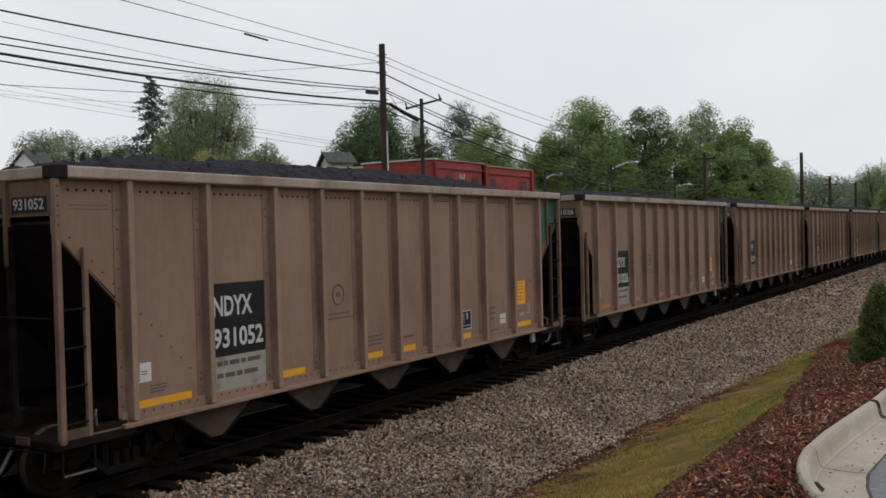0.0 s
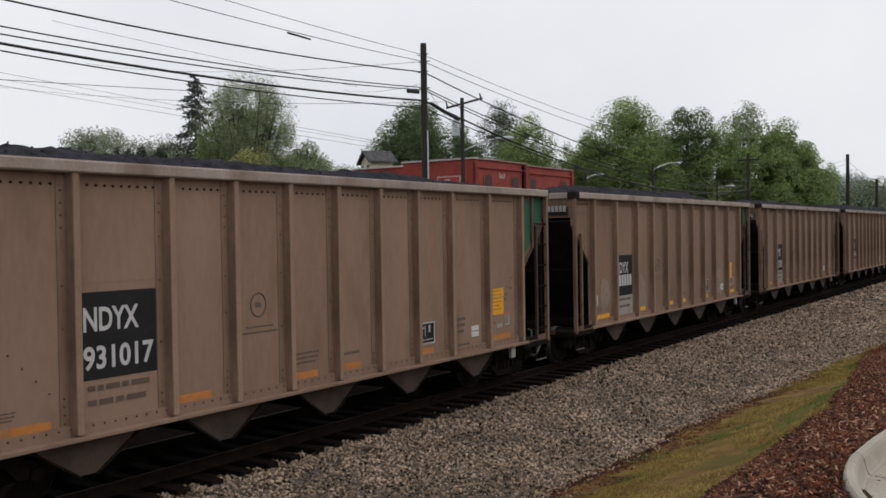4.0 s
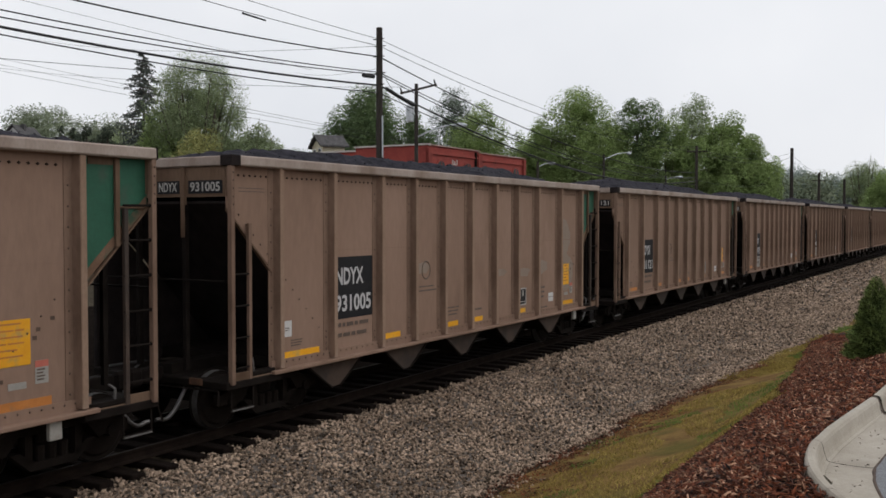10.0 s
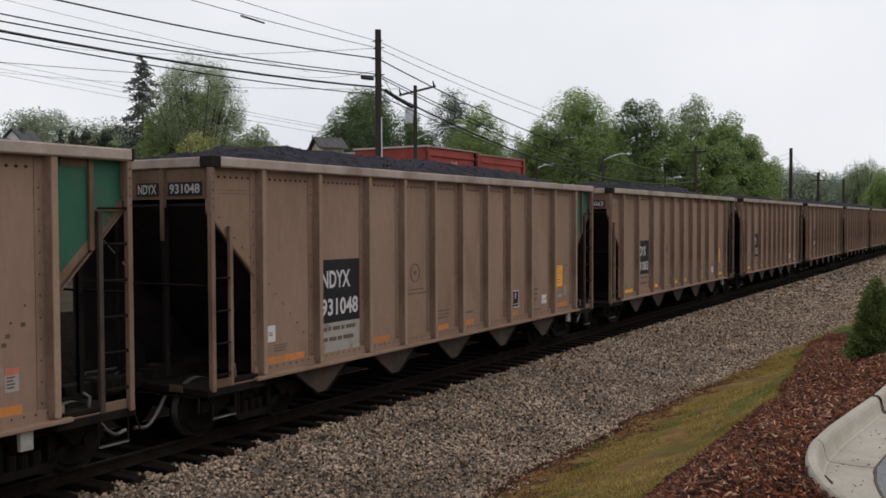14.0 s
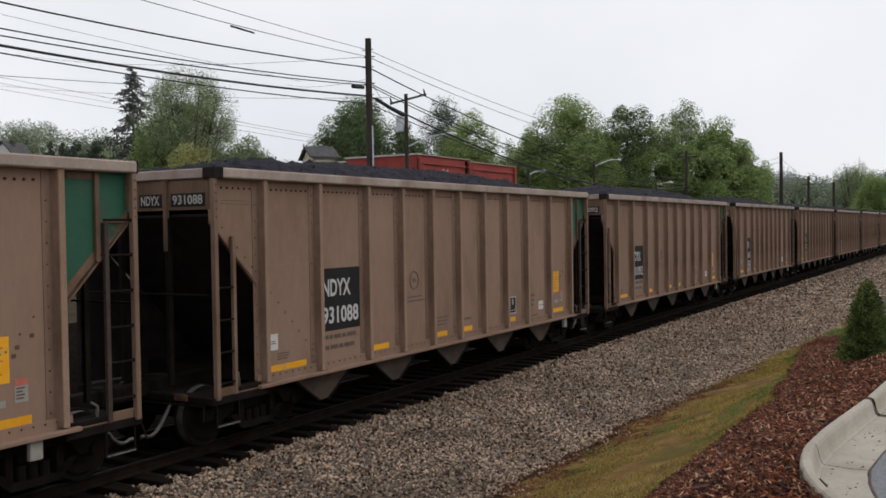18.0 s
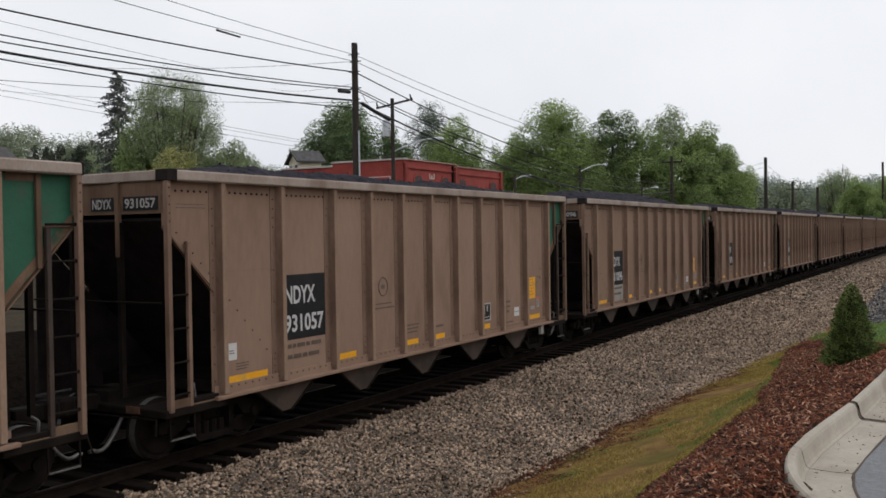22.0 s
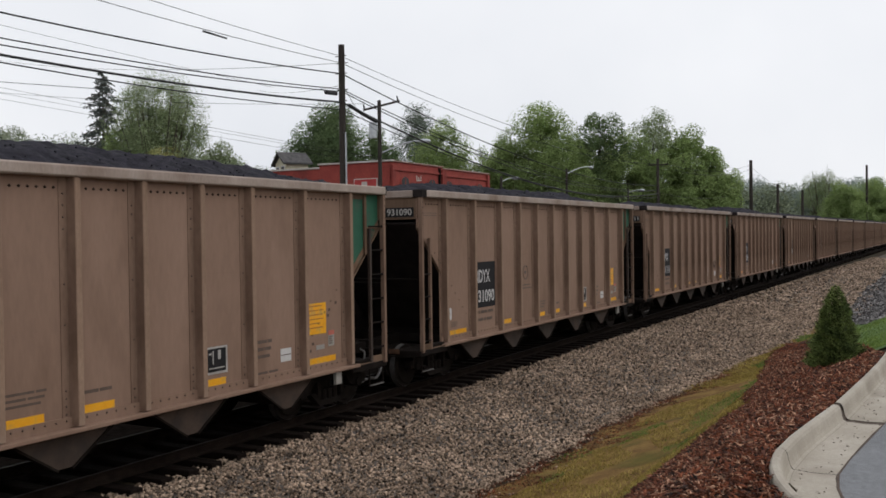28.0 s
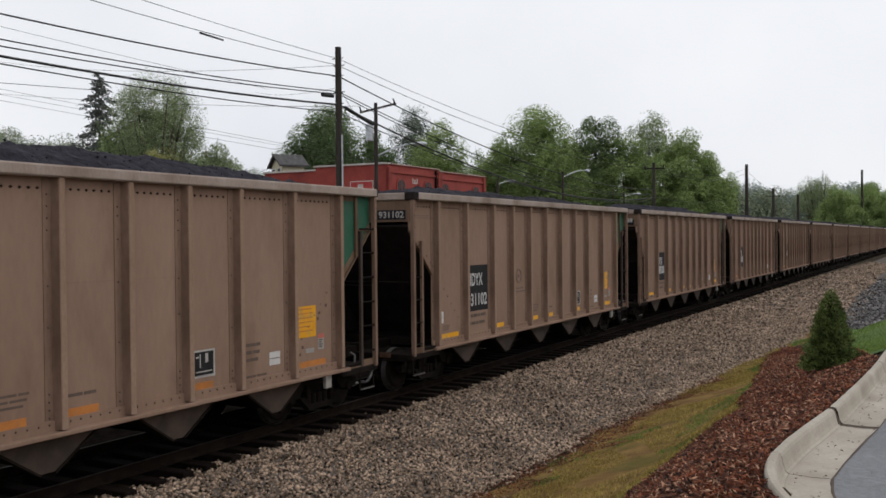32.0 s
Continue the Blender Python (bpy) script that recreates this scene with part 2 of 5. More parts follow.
LEAF_BROWN = mat("budding_leaves", (0.16, 0.15, 0.07), (0.235, 0.215, 0.105), 0.4, 0.75, island=0.3, through_light=0.4)
END_LETTER = mat("dull_white_lettering", (0.30, 0.28, 0.26), (0.44, 0.42, 0.395), 6.0, 0.7, grain=0.1)
SHRUB_CORE = mat("inner_spruce_twigs", (0.014, 0.022, 0.009), (0.03, 0.042, 0.016), 8.0, 0.95, grain=0.3, spec=0.05)
RUST_TAN = mat("rubbed_rust_paint", (0.13, 0.075, 0.048), (0.20, 0.125, 0.085), 3.0, 0.85, spec=0.08, grain=0.12, dirt=(0.03, 0.075, 0.05), dirt_scale=4.0)
RED_LABEL = mat("faded_red_label", (0.40, 0.10, 0.07), (0.50, 0.15, 0.11), 5.0, 0.6)
PINK_COPING = mat("weathered_coping", (0.36, 0.23, 0.19), (0.48, 0.33, 0.28), 2.0, 0.8, grain=0.1)
SIGN_RED = mat("red_sign", (0.35, 0.03, 0.03), (0.42, 0.05, 0.045), 2.0, 0.6)


# ---------------------------------------------------------------- mesh helpers
def finish(name, mesh, material, parent=None, label="", kind="", category="", group=""):
    if material is not None:
        mesh.materials.append(material)
    ob = new(name, mesh)
    ob.parent = parent
    return tagged(ob, label, category, group, kind)


def part(name, bm, material, parent=None, label="", kind="", category="", group="", smooth=False):
    """Links a bmesh as one mesh object under a thing or under a part."""
    mesh = bpy.data.meshes.new(name)
    if smooth:
        for f in bm.faces:
            f.smooth = True
    bm.to_mesh(mesh)
    bm.free()
    return finish(name, mesh, material, parent, label, kind, category, group)


def empty(name, m, label="", category="", group="", kind=""):
    ob = new(name)
    ob.empty_display_size = 0.2
    ob.matrix_basis = m
    return tagged(ob, label, category, group, kind)


def box(bm, lo, hi, bevel=0.0):
    """A box between two corners, added to bm."""
    r = bmesh.ops.create_cube(bm, size=1.0)
    size = [hi[i] - lo[i] for i in range(3)]
    mid = [(hi[i] + lo[i]) / 2 for i in range(3)]
    bmesh.ops.transform(bm, matrix=Matrix.LocRotScale(mid, None, size), verts=r["verts"])
    if bevel:
        edges = list({e for v in r["verts"] for e in v.link_edges})
        bmesh.ops.bevel(bm, geom=edges, offset=bevel, segments=1, affect="EDGES")
    return bm


def boxed(lo, hi, bevel=0.0):
    return box(bmesh.new(), lo, hi, bevel)


def tube(bm, a, b, r0, r1=None, sides=8, caps=True):
    """A round bar from a to b."""
    a, b = Vector(a), Vector(b)
    m = Matrix.Translation((a + b) / 2) @ (b - a).to_track_quat("Z", "Y").to_matrix().to_4x4()
    bmesh.ops.create_cone(bm, cap_ends=caps, segments=sides, radius1=r0, radius2=r0 if r1 is None else r1, depth=(b - a).length, matrix=m)
    return bm


def prism(bm, outline, x0, x1, axis="x"):
    """An outline in the (y, z) plane drawn out along x from x0 to x1 (axis 'y': an (x, z) outline along y)."""
    def place(u, v, d):
        return (d, u, v) if axis == "x" else (u, d, v)
    a = [bm.verts.new(place(u, v, x0)) for u, v in outline]
    b = [bm.verts.new(place(u, v, x1)) for u, v in outline]
    n = len(outline)
    bm.faces.new(a)
    bm.faces.new(b[::-1])
    for i in range(n):
        bm.faces.new((a[i], b[i], b[(i + 1) % n], a[(i + 1) % n]))
    bmesh.ops.recalc_face_normals(bm, faces=bm.faces)
    return bm


def arrays_mesh(name, verts, faces):
    """A mesh out of arrays: verts (n, 3), faces (m, corners)."""
    mesh = bpy.data.meshes.new(name)
    verts, faces = np.asarray(verts, np.float32), np.asarray(faces, np.int32)
    c = faces.shape[1]
    mesh.vertices.add(len(verts))
    mesh.vertices.foreach_set("co", verts.ravel())
    mesh.loops.add(faces.size)
    mesh.loops.foreach_set("vertex_index", faces.ravel())
    mesh.polygons.add(len(faces))
    mesh.polygons.foreach_set("loop_start", np.arange(0, faces.size, c, dtype=np.int32))
    mesh.update(calc_edges=True)
    return mesh


def tube_run(v, f, pts, radii, sides=6):
    """Adds a bent tapering limb to the lists v, f."""
    start = sum(len(a) for a in v)
    pts = [Vector(p) for p in pts]
    for i, p in enumerate(pts):
        d = (pts[min(i + 1, len(pts) - 1)] - pts[max(i - 1, 0)]).normalized()
        q = d.to_track_quat("Z", "Y")
        v.append(np.array([p + q @ Vector((radii[i] * math.cos(2 * math.pi * j / sides), radii[i] * math.sin(2 * math.pi * j / sides), 0)) for j in range(sides)]))
    for i in range(len(pts) - 1):
        for j in range(sides):
            a = start + i * sides + j
            b = start + i * sides + (j + 1) % sides
            f.append((a, b, b + sides, a + sides))


def smooth01(v, a, b):
    u = np.clip((np.asarray(v, float) - a) / (b - a), 0, 1)
    return u * u * (3 - 2 * u)


# ---------------------------------------------------------------- ground
NEAR_X = [-2500, -30, -7, -5, -3.6, -2.5, -1.6, 1.45, 1.75, 4.6, 5.5, 7.6, 9.3, 10.0, 10.12, 10.35, 13, 30, 2500]
NEAR_Z = [1.0, 1.0, 1.2, 0.8, 0.0, -0.3, -0.28, -0.28, -0.27, -0.74, -0.62, -0.02, 1.24, 1.555, 1.60, 1.40, 1.40, 1.40, 1.40]
FAR_X = [-2500, -30, -7, -5, -3.6, -2.5, -1.6, 1.45, 1.75, 4.2, 6.0, 9.0, 14, 2500]
FAR_Z = [1.0, 1.0, 1.2, 0.8, 0.0, -0.3, -0.28, -0.28, -0.27, -0.55, -0.35, -0.25, -0.25, -0.25]


def kerb_x(y):
    """Outer edge of the kerb: nearly straight, with a rounded corner towards the camera."""
    y = np.asarray(y, float)
    arc = 13.13 - np.sqrt(np.clip(9.0 - (np.minimum(y, 7.3) - 7.3) ** 2, 0, 9.0))
    return arc + np.interp(y, [7.3, 7.7, 8.2, 9.45, 11.3, 12.8, 14.7, 22], [0, 0.012, 0.055, 0.18, 0.29, 0.36, 0.40, 0.42])


def ground_z(x, y):
    x, y = np.asarray(x, float), np.asarray(y, float)
    x = x - (np.minimum(kerb_x(y), 10.9) - 10.13) * smooth01(x, 7.8, 10.0)
    f = smooth01(y, 20, 40)
    z = np.interp(x, NEAR_X, NEAR_Z) * (1 - f) + np.interp(x, FAR_X, FAR_Z) * f
    z = np.where((y < 6.0) & (x > 9.99), np.maximum(z, 1.4 + 0.2 * smooth01(-y, -6.0, -4.0)), z)
    return z + 0.025 * np.sin(x * 2.3 + y * 0.7) * np.sin(y * 1.1 - x * 0.4) * smooth01(np.abs(x), 3, 5) * (1 - smooth01(x, 9.8, 10.1))


def grid(xs, ys, zf):
    X, Y = np.meshgrid(xs, ys)
    v = np.stack([X, Y, zf(X, Y)], -1).reshape(-1, 3)
    w, h = len(xs), len(ys)
    i = np.arange((h - 1) * w).reshape(h - 1, w)[:, :-1].ravel()
    return v, np.stack([i, i + 1, i + w + 1, i + w], -1)


gx = np.unique(np.concatenate([[-2500, -900, -300, -120, -60, -30, -14], np.arange(-8, 16.1, 0.25), [20, 30, 60, 150, 600, 2500]]))
gy = np.unique(np.concatenate([[-2500, -600, -150, -50, -20], np.arange(-10, 60, 0.5), np.arange(60, 200, 5), [260, 400, 800, 2500]]))
finish("ground", arrays_mesh("ground", *grid(gx, gy, ground_z)), SOIL, label="bare brown soil around the railway line", kind="structure", category="ground")


def patch(name, y0, y1, x_lo, x_hi, lift, material, label, step=0.3, across=14, category="ground", ragged=0.0):
    """A strip of ground cover that follows the ground, between two edges given as functions of y."""
    ys = np.arange(y0, y1 + step / 2, step)
    u = np.linspace(0, 1, across)
    X = np.array([x_lo(y) + (x_hi(y) - x_lo(y)) * u for y in ys])
    Y = np.repeat(ys[:, None], across, 1)
    edge = np.minimum(1, np.minimum(u, 1 - u) * 8)
    Y = Y + ragged * np.sin(X * 1.9 + 0.8) * np.sin(X * 0.7)
    v = np.stack([X, Y, ground_z(X, Y) - 0.03 + (lift + 0.03) * edge], -1).reshape(-1, 3)
    i = np.arange((len(ys) - 1) * across).reshape(len(ys) - 1, across)[:, :-1].ravel()
    f = np.stack([i, i + 1, i + across + 1, i + across], -1)
    return finish(name, arrays_mesh(name, v, f), material, label=label, kind="structure", category=category)


def wave(y, a=1.0, seed=0.0):
    return a * (noise.noise((y * 0.55, seed, 0.3)) + 0.5 * noise.noise((y * 1.7, seed, 4.1)))


def toe(y):
    """Where the ballast ends and the turf begins."""
    return float(np.interp(y, [0, 12, 18, 21, 24, 26.5, 29, 32, 42, 60], [4.75, 4.8, 4.98, 5.3, 5.75, 6.1, 6.4, 6.85, 6.6, 6.0])) + wave(y, 0.22, 1.0) + wave(y * 4, 0.08, 2.0)


def bank(y):
    """Where the turf ends and the mulch begins."""
    return float(np.interp(y, [0, 11, 13, 15, 17.5, 20.5, 24, 26, 28.5, 30, 34], [8.4, 8.4, 8.26, 8.5, 7.98, 7.66, 7.22, 6.98, 6.72, 7.0, 7.4])) + wave(y, 0.06, 7.0) + wave(y * 3, 0.05, 3.0)


def mulch_end(y):
    """Where the mulch ends: at the kerb, and further back at the lawn."""
    return min(float(kerb_x(y)), 12.9, 10.75 - max(0.0, y - 12.4) * 0.187)


def shady(y):
    """Outer edge of the shade-darkened bed: it widens along the line."""
    return float(np.interp(y, [0, 25, 45, 85, 125, 300], [0.95, 1.0, 1.3, 1.62, 2.25, 2.6]))


patch("ballast_bed", -12, 160, lambda y: shady(y), lambda y: toe(y) + 0.15 + 1.4 * float(smooth01(y, 34, 44)), 0.012, BED, "grey crushed-stone ballast shoulder beside the rails", 0.5, 16)
# Dark as far as x = -8: paints the shade beneath and behind the cars.
patch("track_bed", -30, 300, lambda y: -8.0, lambda y: shady(y) + 0.03, 0.02, DARK_BED, "dirty stone bed darkened with the train's shade", 0.5, 60)
patch("turf_strip", -6, 38, toe, lambda y: bank(y) + 0.1, 0.016, STRIP, "thin patchy turf strip between stones and mulch", 0.25, 16)
patch("mulch_bed", -6, 31, bank, lambda y: max(mulch_end(y), bank(y)) + 0.01, 0.02, MULCH, "reddish-brown wood mulch bed on the bank", 0.25, 18)
patch("lawn", 14.5, 38, lambda y: max(mulch_end(y), bank(y) if y > 29 else 0) - 0.05, lambda y: float(kerb_x(y)) + 0.01, 0.03, LAWN, "mown green lawn behind the mulch bed", 0.5, 24)
patch("gravel_yard", 37.5, 190, lambda y: toe(y) + 0.9, lambda y: 20.0, 0.07, GRAVEL, "level grey gravel yard beside the line", 0.5, 60, ragged=1.6)


# ---------------------------------------------------------------- scattered ground cover
rng = np.random.default_rng(7)
OCTA = np.array([(1, 0, 0), (0, 1, 0), (-1, 0, 0), (0, -1, 0), (0, 0, 1), (0, 0, -1)], float)
OCTA_F = np.array([(0, 1, 4), (1, 2, 4), (2, 3, 4), (3, 0, 4), (1, 0, 5), (2, 1, 5), (3, 2, 5), (0, 3, 5)])
CUBE = np.array([(x, y, z) for x in (-1, 1) for y in (-1, 1) for z in (-1, 1)], float)
SLIVER = np.array([(-1, -1, -0.6), (1, -0.8, -0.6), (0.7, 1, -0.5), (-0.2, 0.1, 1)], float)
SLIVER_F = np.array([(0, 1, 3), (1, 2, 3), (2, 0, 3), (2, 1, 0)])
CUBE_F = np.array([(0, 1, 3, 2), (4, 6, 7, 5), (0, 4, 5, 1), (2, 3, 7, 6), (0, 2, 6, 4), (1, 5, 7, 3)])


def turns(n, lean):
    """n random rotations: a free turn about z and a tilt of about lean radians."""
    a, b, c = rng.uniform(0, 2 * np.pi, n), rng.normal(0, lean, n), rng.normal(0, lean, n)
    ca, sa, cb, sb, cc, sc = np.cos(a), np.sin(a), np.cos(b), np.sin(b), np.cos(c), np.sin(c)
    rz = np.zeros((n, 3, 3)); rz[:, 0, 0] = ca; rz[:, 0, 1] = -sa; rz[:, 1, 0] = sa; rz[:, 1, 1] = ca; rz[:, 2, 2] = 1
    rx = np.zeros((n, 3, 3)); rx[:, 0, 0] = 1; rx[:, 1, 1] = cb; rx[:, 1, 2] = -sb; rx[:, 2, 1] = sb; rx[:, 2, 2] = cb
    ry = np.zeros((n, 3, 3)); ry[:, 1, 1] = 1; ry[:, 0, 0] = cc; ry[:, 0, 2] = sc; ry[:, 2, 0] = -sc; ry[:, 2, 2] = cc
    return rz @ rx @ ry


def strew(name, shape, faces, at, size, lean, material, label, rough=0.25, category="ground cover"):
    """Many small pieces, one mesh: shape scaled by size (n, 3), turned and set down at the points at."""
    n = len(at)
    v = shape[None] * (1 + rng.uniform(-rough, rough, (n, len(shape), 3))) * size[:, None, :]
    v = np.einsum("nij,nkj->nki", turns(n, lean), v) + at[:, None, :]
    f = faces[None] + (np.arange(n) * len(shape))[:, None, None]
    return finish(name, arrays_mesh(name, v.reshape(-1, 3), f.reshape(-1, faces.shape[1])), material, label=label, kind="stuff", category=category)


def points(n, y0, y1, lo, hi, power=1.0):
    """n points between two edges, denser towards y0."""
    y = y0 + (y1 - y0) * rng.uniform(0, 1, n) ** power
    a = np.array([lo(v) for v in y])
    b = np.array([hi(v) for v in y])
    x = a + (b - a) * rng.uniform(0, 1, n)
    return x, y


x, y = points(94000, 3.0, 48, lambda v: shady(v) + 0.03 + 0.1 * float(smooth01(v, 16, 34)), lambda v: toe(v) + 0.16 + 1.4 * float(smooth01(v, 34, 44)), 1.5)
s = rng.uniform(0.012, 0.034, len(x)) * (1 + 0.4 * smooth01(y, 18, 45))
strew("ballast_stones", OCTA, OCTA_F[:6], np.stack([x, y, ground_z(x, y) + 0.012 + s * rng.uniform(0.1, 0.9, len(x))], -1), np.stack([s * 1.15, s, s * 0.85], -1), 0.6, STONE,
      "loose grey and brown crushed stones of the ballast", 0.35)
x, y = points(18000, 45, 130, lambda v: shady(v) + 0.15, lambda v: 7.6 - 1.5 * float(smooth01(v, 60, 90)), 1.6)
s = rng.uniform(0.04, 0.085, len(x))
strew("far_ballast_stones", OCTA, OCTA_F[:4], np.stack([x, y, ground_z(x, y) + s * rng.uniform(0.0, 0.5, len(x))], -1), np.stack([s * 1.15, s, s * 0.85], -1), 0.6, STONE,
      "crushed stones further along the line", 0.35)
x, y = points(16000, 37, 80, lambda v: toe(v) + 0.8, lambda v: 12.5, 1.5)
s = rng.uniform(0.02, 0.06, len(x)) * (1 + smooth01(y, 40, 80))
strew("yard_stones", OCTA, OCTA_F[:4], np.stack([x, y, ground_z(x, y) + 0.07 + s * rng.uniform(-0.2, 0.4, len(x))], -1), np.stack([s * 1.15, s, s * 0.6], -1), 0.6, YARD_STONE,
      "loose grey stones of the gravel yard", 0.35)
x, y = points(2600, 4, 34, lambda v: toe(v) - 0.1, lambda v: toe(v) + 0.15 + abs(wave(v * 3, 0.9, 9.0)), 1.3)
s = rng.uniform(0.012, 0.03, len(x))
strew("stray_stones", OCTA, OCTA_F, np.stack([x, y, ground_z(x, y) + 0.025], -1), np.stack([s * 1.1, s, s * 0.8], -1), 0.6, STONE, "stray stones on the turf edge", 0.35)
x, y = points(84000, 3.5, 30.0, lambda v: bank(v) - 0.05, lambda v: max(min(mulch_end(v), 11.6), bank(v)) - 0.01, 1.4)
L = 0.012 + 0.05 * rng.uniform(0, 1, len(x)) ** 1.6
strew("mulch_chips", SLIVER, SLIVER_F, np.stack([x, y, ground_z(x, y) + 0.024 + 0.022 * rng.uniform(0, 1, len(x)) ** 2], -1), np.stack([L, 0.003 + L * rng.uniform(0.08, 0.26, len(x)), 0.003 + 0.14 * L], -1), 0.5, CHIP,
      "reddish-brown shredded wood mulch chips", 0.3)
x, y = points(7000, 3.5, 28, lambda v: bank(v), lambda v: max(min(mulch_end(v), 11.6), bank(v)) - 0.03, 1.4)
L = 0.012 + 0.048 * rng.uniform(0, 1, len(x)) ** 1.8
strew("pale_chips", SLIVER, SLIVER_F, np.stack([x, y, ground_z(x, y) + 0.046], -1), np.stack([L, 0.002 + L * 0.16, 0.003 + 0.12 * L], -1), 0.5, CHIP_PALE, "pale weathered chips among the mulch", 0.3)

x, y = points(21000, 3.5, 31, lambda v: toe(v) + 0.02, lambda v: toe(v) + 0.45 + abs(wave(v * 2, 1.6, 5.0)), 1.3)
L = rng.uniform(0.008, 0.026, len(x))
strew("brown_litter", SLIVER, SLIVER_F, np.stack([x, y, ground_z(x, y) + 0.03], -1), np.stack([L, L * rng.uniform(0.15, 0.4, len(x)), 0.003 + 0.15 * L], -1), 0.4, CHIP,
      "reddish-brown wood litter washed over the turf edge", 0.3)
BLADE = np.array([(-1, 0, 0), (1, 0, 0), (0.15, 0.5, 1)], float)
BLADE_F = np.array([(0, 1, 2)])


def blades(name, x, y, tall, material, label):
    h = rng.uniform(0.5, 1.0, len(x)) * tall
    strew(name, BLADE, BLADE_F, np.stack([x, y, ground_z(x, y) + 0.01], -1), np.stack([0.004 + 0.05 * h, h, h], -1), 0.3, material, label, 0.1, "grass")


x, y = points(115000, 4, 36, toe, bank, 1.4)
n1 = np.array([0.55 * noise.noise((a * 0.7, b * 0.45, 0.0)) + 0.28 * noise.noise((a * 2.6, b * 1.9, 6.0)) + 0.95 * math.exp(-((a - 7.45 - (b - 15) * 0.02) / 0.33) ** 2 - ((b - 17.6) / 2.4) ** 2)
               + 0.85 * math.exp(-((a - 5.45) / 0.38) ** 2 - ((b - 15.2) / 0.6) ** 2) + 0.5 * math.exp(-((a - 5.95) / 0.4) ** 2 - ((b - 13.3) / 1.0) ** 2)
               + 0.4 * math.exp(-((b - 28) / 5.0) ** 2 - ((a - 7.0) / 0.4) ** 2) for a, b in zip(x, y)])
bare = np.array([noise.noise((a * 0.9 + 5, b * 0.5, 3.0)) - 0.7 * math.exp(-((a - 5.1) / 0.6) ** 2) > -0.16 for a, b in zip(x, y)])
blades("dry_turf", x[(n1 < 0.32) & bare], y[(n1 < 0.32) & bare], 0.055, DRY_GRASS, "straw-coloured dry grass blades of the turf strip")
blades("green_turf", x[n1 >= 0.32], y[n1 >= 0.32], 0.05, GRASS, "green grass blades in patches of the turf strip")
x, y = points(24000, 14.8, 37.6, lambda v: max(mulch_end(v), bank(v) if v > 29 else 0), lambda v: float(kerb_x(v)))
blades("lawn_grass", x, y, 0.06, GRASS, "short green blades of the lawn")


# ---------------------------------------------------------------- kerb, gutter, asphalt
KERB_R, KERB_C = 3.0, (13.13, 7.3)


def kerb_path():
    """Outer edge of the kerb, from the far end round the corner: points and inward normals."""
    out = []
    for i in range(28):
        y = 22.0 - i * (22.0 - 7.3) / 28
        out.append((Vector((float(kerb_x(y)), y, 0)), Vector((1, 0, 0))))
    for i in range(31):
        a = math.pi + radians(85) * i / 30
        d = Vector((math.cos(a), math.sin(a), 0))
        out.append((Vector((*KERB_C, 0)) + d * KERB_R, -d))
    return out


def swept(path, profile, closed=True):
    """Sweeps a profile of (inward, z) along the path."""
    v = [tuple(p + n * u + Vector((0, 0, z))) for p, n in path for u, z in profile]
    k = len(profile)
    f = []
    for i in range(len(path) - 1):
        for j in range(k if closed else k - 1):
            f.append((i * k + j, i * k + (j + 1) % k, (i + 1) * k + (j + 1) % k, (i + 1) * k + j))
    return arrays_mesh("swept", v, f)


KERB_PROFILE = [(0.0, 1.25), (0.0, 1.615), (0.008, 1.638), (0.02, 1.65), (0.052, 1.65), (0.072, 1.641), (0.086, 1.618), (0.102, 1.545), (0.115, 1.512), (0.135, 1.50),
                (0.135, 1.25)]
GUTTER_PROFILE = [(0.137, 1.25), (0.137, 1.499), (0.30, 1.490), (0.445, 1.495), (0.445, 1.25)]
path = kerb_path()
kerb = empty("kerb", pose(0, 0, 0), "pale concrete kerb with rounded top around the car park", "kerb", kind="structure")
cuts = [0, 6, 11, 17, 24, 28, 37, 45, 52, len(path) - 1]
for a, b in zip(cuts, cuts[1:]):
    seg = path[a:b + 1]
    tight = [(seg[0][0].lerp(seg[1][0], 0.11 if a == 24 else 0.02), seg[0][1])] + seg[1:-1] + [(seg[-1][0].lerp(seg[-2][0], 0.11 if b == 24 else 0.02), seg[-1][1])]
    for nm, prof in (("kerb_stone", KERB_PROFILE), ("gutter_slab", GUTTER_PROFILE)):
        ob = finish(nm, swept(tight, prof), CONCRETE, kerb)
        for p_ in ob.data.polygons:
            p_.use_smooth = False
bm = bmesh.new()
for c in cuts[1:-1]:
    p0, nrm = path[c]
    side = Vector((-nrm.y, nrm.x, 0)) * (0.056 if c == 24 else 0.012)
    pts = [(0.005, 1.6), (0.02, 1.637), (0.06, 1.637), (0.088, 1.58), (0.12, 1.493), (0.30, 1.484), (0.435, 1.489), (0.435, 1.3), (0.005, 1.3)]
    vs = [[bm.verts.new(p0 + nrm * u + Vector((0, 0, z)) + side * k) for u, z in pts] for k in (-1, 1)]
    bm.faces.new(vs[0]), bm.faces.new(vs[1][::-1])
    for i in range(len(pts)):
        bm.faces.new((vs[0][i], vs[1][i], vs[1][(i + 1) % len(pts)], vs[0][(i + 1) % len(pts)]))
part("joint_filler", bm, JOINT, kerb, "dark weathered joint filler")
ring = [p + n * 0.445 for p, n in path]
bm = bmesh.new()
outline = [bm.verts.new((p.x, p.y, 1.496)) for p in ring] + [bm.verts.new((30, ring[-1].y, 1.496)), bm.verts.new((30, 22, 1.496))]
low = [bm.verts.new((v.co.x, v.co.y, 1.3)) for v in outline]
bm.faces.new(outline)
